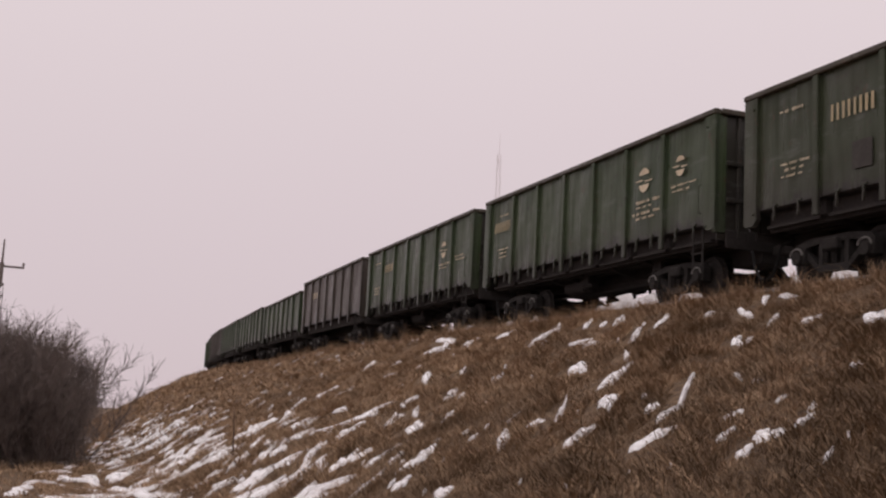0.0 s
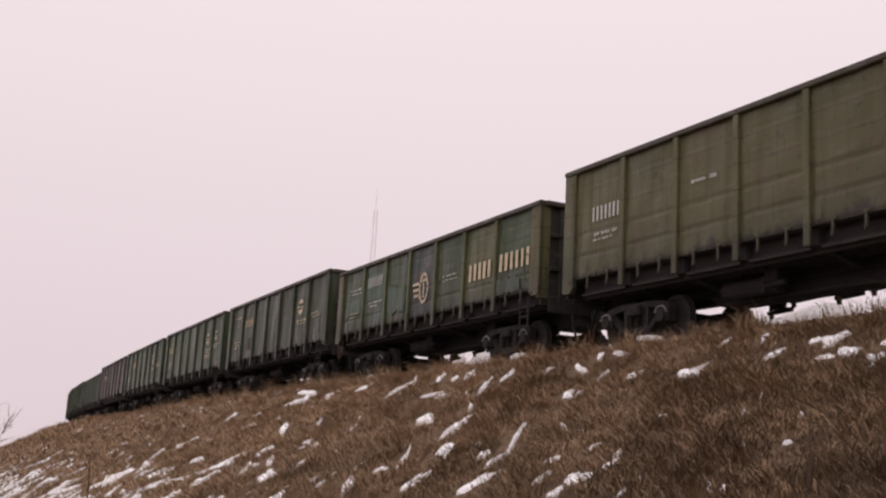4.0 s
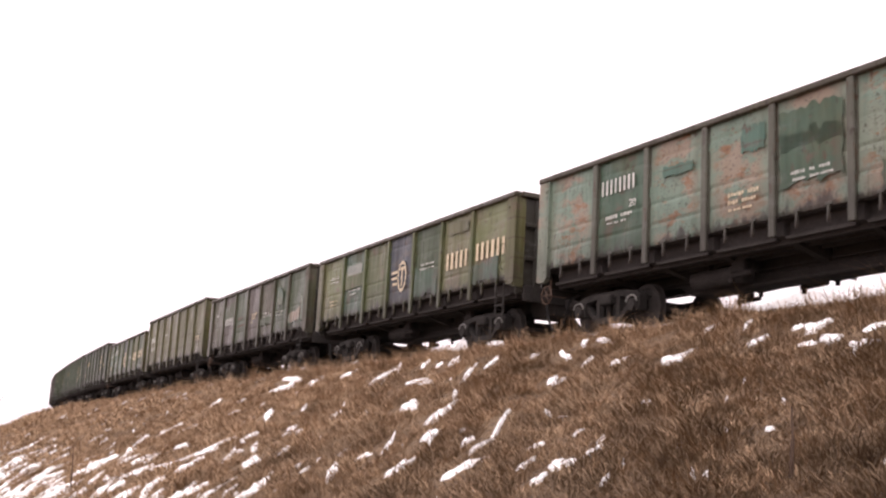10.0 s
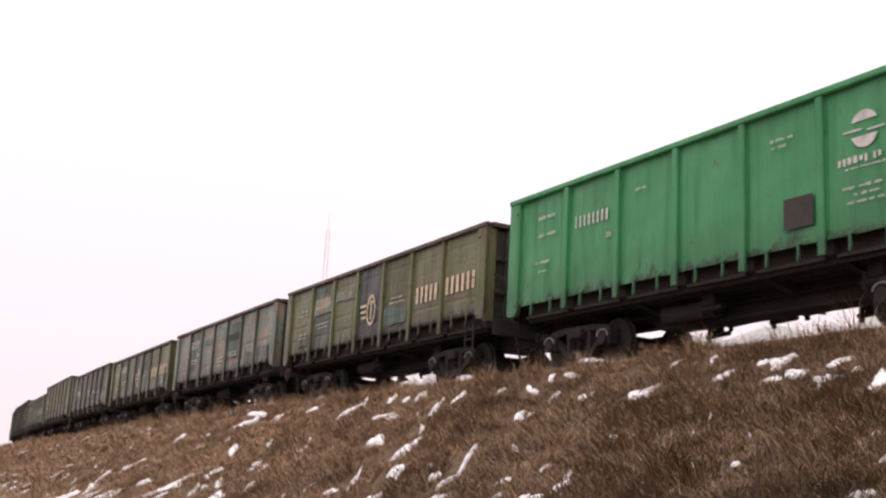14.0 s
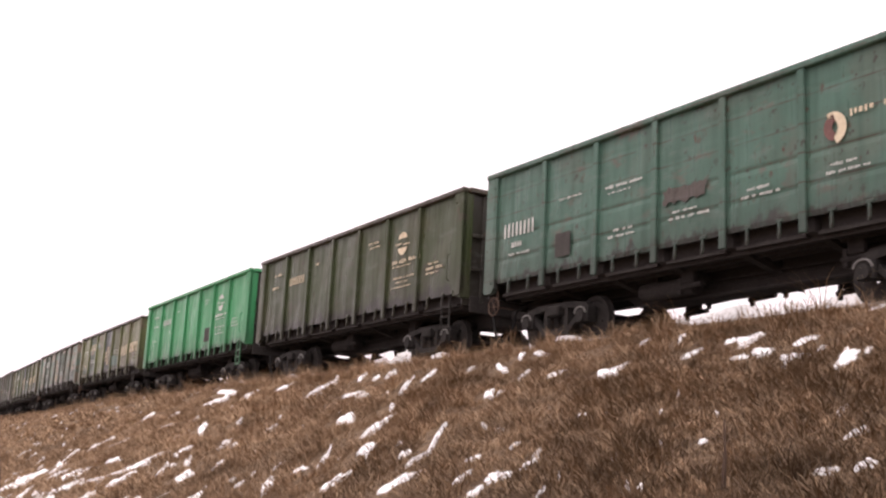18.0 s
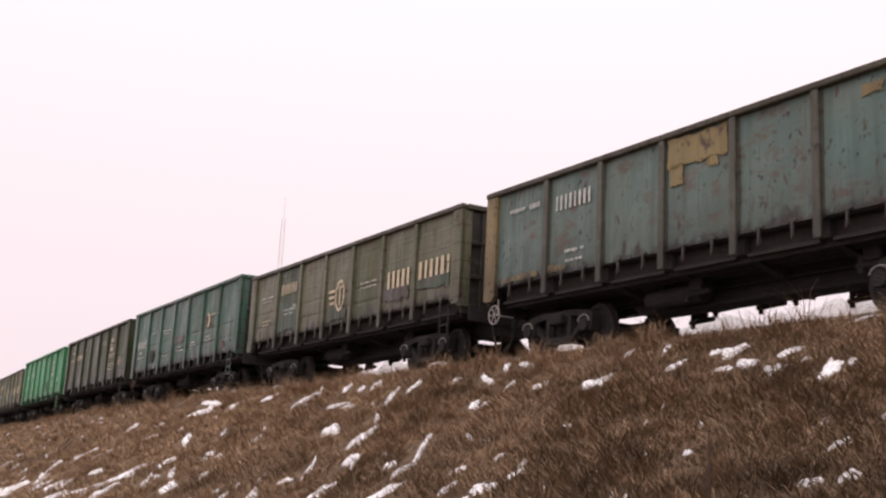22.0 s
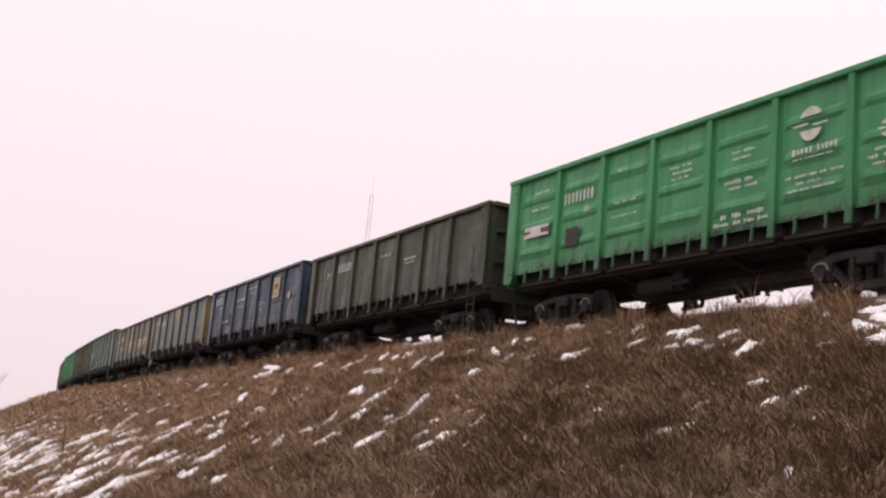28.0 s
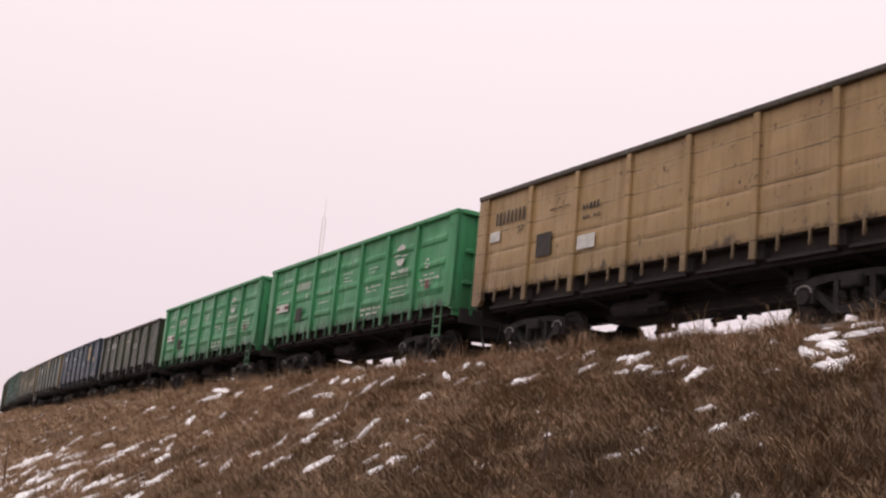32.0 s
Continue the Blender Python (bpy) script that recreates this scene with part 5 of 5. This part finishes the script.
def make_snow():
    rng = random.Random(5)
    label = {"CREST": "ragged patch of old snow near the top of the grassy bank", "MIDDLE": "thin streak of old snow in the dry grass slope",
             "FOOT": "crusted patch of old snow at the foot of the bank"}
    for (key, _), rows in SNOW_PATCHES.items():
        for row in rows:
            v, f = blob(rng, *row, 0.03 + 0.03 * min(1.0, row[2] + row[3]))
            me = big_mesh("snow_patch", v, f, M_SNOW)
            me.polygons.foreach_set("use_smooth", [True] * len(me.polygons))
            tagged(new("snow_patch", me), label[key], "snow", "snow patches on the bank")
    vs, fs, count = [], [], 0
    for _ in range(1150):
        u, w = rng.uniform(-24, 34), rng.uniform(2.0, 12.6)
        low = max(0.0, min(1.0, (w - 5.5) / 4.5)) * max(0.0, min(1.0, (u + 12) / 10))
        if rng.random() > 0.20 + 0.45 * low:
            continue
        size = rng.uniform(0.06, 0.17) * (1 + 1.9 * low)
        if u < -7:
            size *= 0.5
        v, f = blob(rng, u, w, size * rng.uniform(1.6, 4.0), size * rng.uniform(0.3, 0.7), rng.gauss(-38, 22), 0.07 if u > -7 else 0.05, 4, 18)
        SMALL.append((u, w, size))
        vs.append(v)
        fs.append(np.asarray(f) + count)
        count += len(v)
    for _ in range(170):
        u, w = rng.uniform(-11, 18), rng.triangular(7.0, 11.6, 9.6)
        size = rng.uniform(0.12, 0.34)
        v, f = blob(rng, u, w, size * rng.uniform(2.2, 4.5), size * rng.uniform(0.35, 0.8), rng.gauss(-36, 14), 0.06, 4, 18)
        SMALL.append((u, w, size))
        vs.append(v)
        fs.append(np.asarray(f) + count)
        count += len(v)
    me = big_mesh("snow_crumbs", np.concatenate(vs), np.concatenate(fs), M_SNOW)
    me.polygons.foreach_set("use_smooth", [True] * len(me.polygons))
    tagged(new("snow_crumbs", me), "scattered small remains of snow between the grass tufts", "snow", kind="stuff")


SMALL = []
make_snow()


def make_lump(seed, u, length, tall):
    """A rounded block of dirty snow thrown up on the shoulder of the ballast."""
    rng = random.Random(seed)
    ph = [rng.uniform(0, 6.28) for _ in range(3)]
    bm = bmesh.new()
    bmesh.ops.create_icosphere(bm, subdivisions=3, radius=1.0)
    for v in bm.verts:
        p = v.co
        k = 1 + 0.10 * math.sin(3.1 * p.x + ph[0]) + 0.08 * math.sin(4.3 * p.y + 2 * p.z + ph[1]) + 0.05 * math.sin(9 * p.x + 5 * p.z + ph[2])
        v.co = Vector((p.x * k * length / 2, p.y * k * 0.22, tall * (max(p.z * k, -0.25) if p.z < 0 else (p.z * k) ** 0.7)))
    x, y = plan(u, 0.75)
    th = float(heading(u))
    ob = tagged(new("snow_lump", done(bm, "snow_lump", M_GREYSNOW, True)), "rounded grey lump of dirty snow beside the track", "snow", "snow lumps beside the track")
    ob.matrix_basis = pose(float(x), float(y), float(bank_z(u, 0.75)) - 0.02, 0, 0, 180 - math.degrees(th))


for k, (u, length, tall) in enumerate(((-8.1, 0.62, 0.27), (-3.4, 0.62, 0.26), (-1.2, 0.9, 0.42), (2.6, 0.42, 0.30), (4.3, 0.5, 0.36))):
    make_lump(k, u, length, tall)


# ---- dry grass ----
def snow_free(u, w):
    free = np.ones(len(u), bool)
    for pu, pw, l, b, deg in [row for rows in SNOW_PATCHES.values() for row in rows]:
        du, dw = u - pu, w - pw
        ca, sa = math.cos(radians(deg)), math.sin(radians(deg))
        for shift in (0.0, 0.10, 0.2):
            p, q = du * ca + (dw - shift) * sa, -du * sa + (dw - shift) * ca
            free &= (p / (0.47 * l)) ** 2 + (q / (0.47 * b + 0.02)) ** 2 > 1
    for pu, pw, s in SMALL:
        free &= (u - pu) ** 2 + (w - pw - 0.07) ** 2 > (0.42 * s + 0.02) ** 2
    return free


def grass(name, label, rng, u0, u1, w0, w1, tufts, blades, tall, wide, lean, mat=M_GRASS, thick=None):
    """Dry blades in tufts: every blade two bent pieces, brushed down the slope."""
    tu, tw = rng.uniform(u0, u1, tufts), rng.uniform(w0, w1, tufts)
    if thick:
        keep = rng.random(tufts) < thick(tu, tw)
        tu, tw, tufts = tu[keep], tw[keep], int(keep.sum())
    big = np.clip(1 + 0.75 * soft_noise(tu, tw, 0.3) + rng.normal(0, 0.3, tufts), 0.3, 2.6)
    u = np.repeat(tu, blades) + rng.normal(0, 0.085, tufts * blades)
    w = np.repeat(tw, blades) + rng.normal(0, 0.085, tufts * blades)
    way_to = np.repeat(rng.uniform(0, 6.28, tufts), blades) + rng.normal(0, 0.9, tufts * blades)
    h = tall * np.repeat(big, blades) * rng.uniform(0.45, 1.25, tufts * blades)
    ok = snow_free(u, w)
    u, w, way_to, h = u[ok], w[ok], way_to[ok], h[ok]
    n = len(u)
    l1 = lean * rng.uniform(0.3, 1.3, n)
    side = soft_noise(u * 1.1, w * 1.1, 0.8)
    du, dw = np.cos(way_to) * l1 + 0.25 * lean * side, np.sin(way_to) * l1 + 0.2 * lean * (1 - side)
    b = wide * rng.uniform(0.6, 1.4, n)
    turn = rng.uniform(0, 3.14, n)
    bu, bw = np.cos(turn) * b / 2, np.sin(turn) * b / 2
    z0 = bank_z(u, w) - 0.02

    def at(f, zf, k):
        x, y = plan(u + du * h * f + bu * k, w + dw * h * f + bw * k)
        return np.stack([x, y, z0 + h * zf], -1)

    pts = np.stack([at(0, 0, -1), at(0, 0, 1), at(0.42, 0.62, 0.8), at(0.42, 0.62, -0.8), at(1.25, 0.80, 0)], 1).reshape(-1, 3)
    o = np.arange(n)[:, None] * 5
    tri = np.concatenate([o + [[0, 1, 2]], o + [[0, 2, 3]], o + [[3, 2, 4]]], 1).reshape(-1, 3)
    tagged(new(name, big_mesh(name, pts, tri, mat)), label, "grass", kind="stuff")


g_rng = np.random.default_rng(11)
grass("dry_grass", "matted brown dry grass in tufts on the bank", g_rng, -25, -8, 1.3, 9.6, 14000, 19, 0.120, 0.0085, 1.5, M_GRASS,
      lambda u, w: 1 - 0.4 * np.clip((-12 - u) / 6, 0, 1) * np.clip((w - 3) / 3, 0, 1))
grass("dry_grass", "matted brown dry grass in tufts on the bank", g_rng, -8, 8, 1.3, 12.6, 11000, 14, 0.130, 0.011, 1.5, M_LIGHTGRASS)
grass("dry_grass", "brown dry grass farther along the bank", g_rng, 8, 40, 1.3, 13.5, 7000, 9, 0.16, 0.024, 1.3, M_LIGHTGRASS)
grass("dry_grass", "brown dry grass far along the bank", g_rng, 40, 130, 1.3, 12.0, 5000, 6, 0.30, 0.05, 0.8, M_LIGHTGRASS)
grass("dry_grass", "yellowish dry grass on the level ground", g_rng, -8, 30, 12.4, 24.0, 4500, 9, 0.17, 0.022, 1.2)
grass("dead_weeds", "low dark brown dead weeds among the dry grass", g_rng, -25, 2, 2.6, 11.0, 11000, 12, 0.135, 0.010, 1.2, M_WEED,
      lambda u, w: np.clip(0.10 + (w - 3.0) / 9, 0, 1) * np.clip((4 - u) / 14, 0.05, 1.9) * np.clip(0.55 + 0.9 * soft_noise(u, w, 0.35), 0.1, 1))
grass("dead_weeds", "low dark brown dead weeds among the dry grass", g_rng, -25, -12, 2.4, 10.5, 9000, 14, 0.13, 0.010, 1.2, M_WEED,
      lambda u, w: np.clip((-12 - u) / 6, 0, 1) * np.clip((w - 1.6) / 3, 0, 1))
grass("grass_tussocks", "brown tussocks of longer dry grass on the bank", g_rng, -25, 10, 1.8, 10.5, 1300, 34, 0.18, 0.008, 0.75)
grass("tall_grass", "tall dry stalks along the top of the bank", g_rng, -25, 30, 1.0, 2.5, 620, 22, 0.33, 0.008, 0.75)

grass("tall_grass", "thin stand of tall pale dry stalks beyond the track", g_rng, -9, 9, -6.4, -4.5, 330, 20, 1.0, 0.010, 0.22, M_LIGHTGRASS)


# ---- shrubs, poles, mast ----
def shrub_meshes(seed, tall, spread, stems, twigs):
    rng = random.Random(seed)
    stem_v, stem_f, twig_v, twig_f = [], [], [], []

    def spike(vs, fs, a, b, r0, r1):
        d = (b - a).normalized()
        m = d.to_track_quat("Z", "Y").to_matrix()
        o = len(vs)
        for p, r in ((a, r0), (b, r1)):
            for k in range(3):
                vs.append(p + m @ Vector((r * math.cos(2.094 * k), r * math.sin(2.094 * k), 0)))
        for k in range(3):
            fs.append((o + k, o + (k + 1) % 3, o + 3 + (k + 1) % 3, o + 3 + k))

    tips = []
    for _ in range(stems):
        a = rng.uniform(0, 6.283)
        p = Vector((rng.gauss(0, 0.45 * spread), rng.gauss(0, 0.45 * spread), -0.15))
        d = Vector((math.cos(a) * 0.35, math.sin(a) * 0.35, 1)).normalized()
        h = tall * rng.uniform(0.55, 1.05)
        r = 0.012 + 0.012 * h / tall
        for k in range(6):
            d = (d + Vector((rng.gauss(0, 0.13), rng.gauss(0, 0.13), rng.gauss(0.02, 0.05)))).normalized()
            q = p + d * h / 6
            spike(stem_v, stem_f, p, q, r * (1 - k / 7), r * (1 - (k + 1) / 7))
            tips.append((p, q, d, k))
            p = q
    for _ in range(twigs):
        p, q, d, k = rng.choice(tips)
        s = p.lerp(q, rng.random())
        e = (d * 0.9 + Vector((rng.gauss(0, 0.6), rng.gauss(0, 0.6), rng.gauss(0.15, 0.35)))).normalized()
        l = tall * rng.uniform(0.05, 0.14)
        m = s + e * l
        spike(twig_v, twig_f, s, m, 0.008, 0.005)
        for _ in range(2):
            e2 = (e + Vector((rng.gauss(0, 0.5), rng.gauss(0, 0.5), rng.gauss(0.1, 0.4)))).normalized()
            spike(twig_v, twig_f, s.lerp(m, rng.uniform(0.4, 1)), m + e2 * l * 0.6, 0.006, 0.003)
    return big_mesh("branch_frame", [tuple(v) for v in stem_v], stem_f, M_BARK), big_mesh("crown", [tuple(v) for v in twig_v], twig_f, M_TWIG)


def make_shrubs():
    kinds = [shrub_meshes(3, 4.2, 1.7, 90, 5200), shrub_meshes(8, 3.9, 1.9, 95, 5600), shrub_meshes(9, 4.3, 1.5, 80, 5000)]
    young = [shrub_meshes(21, 3.9, 0.5, 9, 150), shrub_meshes(22, 3.4, 0.7, 8, 120)]
    places = [(-0.452, 37, 0, 0.86), (-0.468, 34, 1, 0.95), (-0.478, 39, 2, 1.0), (-0.492, 35, 0, 1.02), (-0.505, 38, 1, 1.1), (-0.52, 34, 2, 1.0),
              (-0.535, 37, 0, 1.05), (-0.555, 34, 1, 1.0), (-0.575, 36, 2, 1.0), (-0.46, 42, 1, 0.95), (-0.484, 43, 2, 1.0), (-0.51, 42, 0, 1.0)]
    first = {}
    for side, away, k, big in places:
        x, y = side * away, math.sqrt(1 - side * side) * away
        if k not in first:
            s = tagged(new("shrub"), "dense leafless brown shrub thicket beside the bank", "shrub", "shrubs beside the bank")
            part("branch_frame", kinds[k][0], s)
            part("crown", kinds[k][1], s)
            first[k] = s
            s.matrix_basis = pose(x, y, -0.05, 0, 0, 40 * k) @ Matrix.Diagonal((big, big, big, 1))
        else:
            c = copy_thing(first[k], pose(x, y, -0.05, 0, 0, 97 * away))
            c.scale = (big, big, big)
    for side, away, k, big in ((-0.418, 50, 0, 1.0), (-0.43, 46, 1, 1.0), (-0.397, 58, 1, 1.05), (-0.408, 54, 0, 0.8)):
        s = tagged(new("sapling"), "thin bare young tree at the foot of the bank", "sapling", "saplings beside the bank")
        part("branch_frame", young[k][0], s)
        part("crown", young[k][1], s)
        s.matrix_basis = pose(side * away, math.sqrt(1 - side * side) * away, -0.05, 0, 0, 60 * away) @ Matrix.Diagonal((big, big, big, 1))


make_shrubs()


def lattice(bm, wide0, wide1, z0, z1, bays, r):
    """Four legs with rungs and diagonals."""
    def corner(k, z):
        s = (wide0 + (wide1 - wide0) * (z - z0) / (z1 - z0)) / 2
        return Vector(((-s, s, s, -s)[k % 4], (-s, -s, s, s)[k % 4], z))
    for b in range(bays):
        a, c = z0 + (z1 - z0) * b / bays, z0 + (z1 - z0) * (b + 1) / bays
        for k in range(4):
            rod(bm, corner(k, a), corner(k, c), r, sides=4)
            rod(bm, corner(k, a), corner(k + 1, c), r * 0.6, sides=4)
            rod(bm, corner(k, c), corner(k + 1, c), r * 0.6, sides=4)


def make_power_pole():
    away = 75.0
    s = tagged(new("power_pole"), "grey lattice power pole with one crossarm above the shrubs", "power pole")
    s.matrix_basis = pose(-0.4885 * away, 0.8726 * away, -0.1, 0, 0, 29)
    bm = bmesh.new()
    lattice(bm, 0.75, 0.42, 0, 9.0, 12, 0.035)
    part("lattice_shaft", bm, s, M_POLE)
    bm = bmesh.new()
    box(bm, -0.13, 0.13, -0.13, 0.13, 8.8, 10.3, 0.02)
    rod(bm, (0, 0, 10.3), (0, 0, 11.75), 0.07, 0.05)
    part("pole_top", bm, s, M_POLE)
    bm = bmesh.new()
    box(bm, -1.3, 1.3, -0.07, 0.07, 10.02, 10.14, 0.01)
    part("crossarm", bm, s, M_POLE)
    for x in (-1.25, 1.25):
        bm = bmesh.new()
        rod(bm, (x, 0, 10.14), (x, 0, 10.24), 0.05)
        rod(bm, (x, 0, 10.24), (x, 0, 10.38), 0.09, 0.07)
        part("insulator", bm, s, M_POLE)


def make_mast():
    away = 230.0
    s = tagged(new("radio_mast"), "tall thin lattice mast beyond the railway, paled for haze", "mast")
    s.matrix_basis = pose(-0.0885 * away, 0.9961 * away, -0.1, 0, 0, 12)
    bm = bmesh.new()
    lattice(bm, 1.5, 0.7, 0, 58, 26, 0.034)
    part("lattice_shaft", bm, s, M_MAST)
    bm = bmesh.new()
    rod(bm, (0, 0, 58), (0, 0, 62.8), 0.05, 0.03)
    part("aerial", bm, s, M_MAST)


def make_stake(u, w, tall, lean):
    x, y = plan(u, w)
    s = tagged(new("stake"), "thin dark wooden stake stuck in the grassy bank", "stake")
    s.matrix_basis = pose(float(x), float(y), float(bank_z(u, w)) - 0.1, 0, lean, 0)
    bm = bmesh.new()
    rod(bm, (0, 0, 0), (0.01, 0, tall * 0.6), 0.02, 0.016, 6)
    rod(bm, (0.01, 0, tall * 0.58), (0.0, 0.012, tall), 0.012, 0.008, 6)
    part("stick", bm, s, M_STAKE)


make_power_pole()
make_mast()
make_stake(-18.7, 7.0, 0.62, 2)
make_stake(-0.6, 9.0, 1.1, -3)


# ---- what moves ----
def wagon_pose(u):
    """The pose of a wagon whose middle is u metres along the line: it rides on its two bogies."""
    x, y = plan(np.array([u + 4.325, u - 4.325]), np.array([-SIDE, -SIDE]))
    z = rail_z(np.array([u + 4.325, u - 4.325]))
    d = Vector((x[0] - x[1], y[0] - y[1], z[0] - z[1]))
    return pose((x[0] + x[1]) / 2, (y[0] + y[1]) / 2, (z[0] + z[1]) / 2, 0, -math.degrees(math.atan2(d.z, d.xy.length)), math.degrees(math.atan2(d.y, d.x)))


WAY_T = [0, 1, 3, 6, 9, 13, 19, 23, 24, 25, 28, 31, 32]
WAY_S = [-18.92, -11.4, 2.84, 24.14, 45.17, 72.94, 114.3, 141.7, 148.93, 156.4, 176.83, 197.15, 203.9]


def way(t):
    """How far the front end of wagon 0 has come along the line."""
    i = min(max(np.searchsorted(WAY_T, t) - 1, 0), len(WAY_T) - 2)
    v = np.gradient(WAY_S, WAY_T)
    h = WAY_T[i + 1] - WAY_T[i]
    s = (t - WAY_T[i]) / h
    return ((2 * s ** 3 - 3 * s ** 2 + 1) * WAY_S[i] + (s ** 3 - 2 * s ** 2 + s) * h * v[i]
            + (3 * s ** 2 - 2 * s ** 3) * WAY_S[i + 1] + (s ** 3 - s ** 2) * h * v[i + 1])


def motions():
    times = [0.5 * k for k in range(65)]
    for no, (car, top) in WAGONS.items():
        walk(car, [(t, wagon_pose(way(t) - no * PITCH - PITCH / 2)) for t in times])
    rolls = [0.1 * k for k in range(321)]
    start = way(0)
    for w in TURNS:
        at = w.matrix_basis.translation.copy()
        if w.parent.parent in ROLLING:
            walk(w, [(t, pose(*at, 0, math.degrees((way(t) - start) / 0.478), 0)) for t in rolls])


ROLLING = {car for no, (car, top) in WAGONS.items() if no >= -1}
motions()
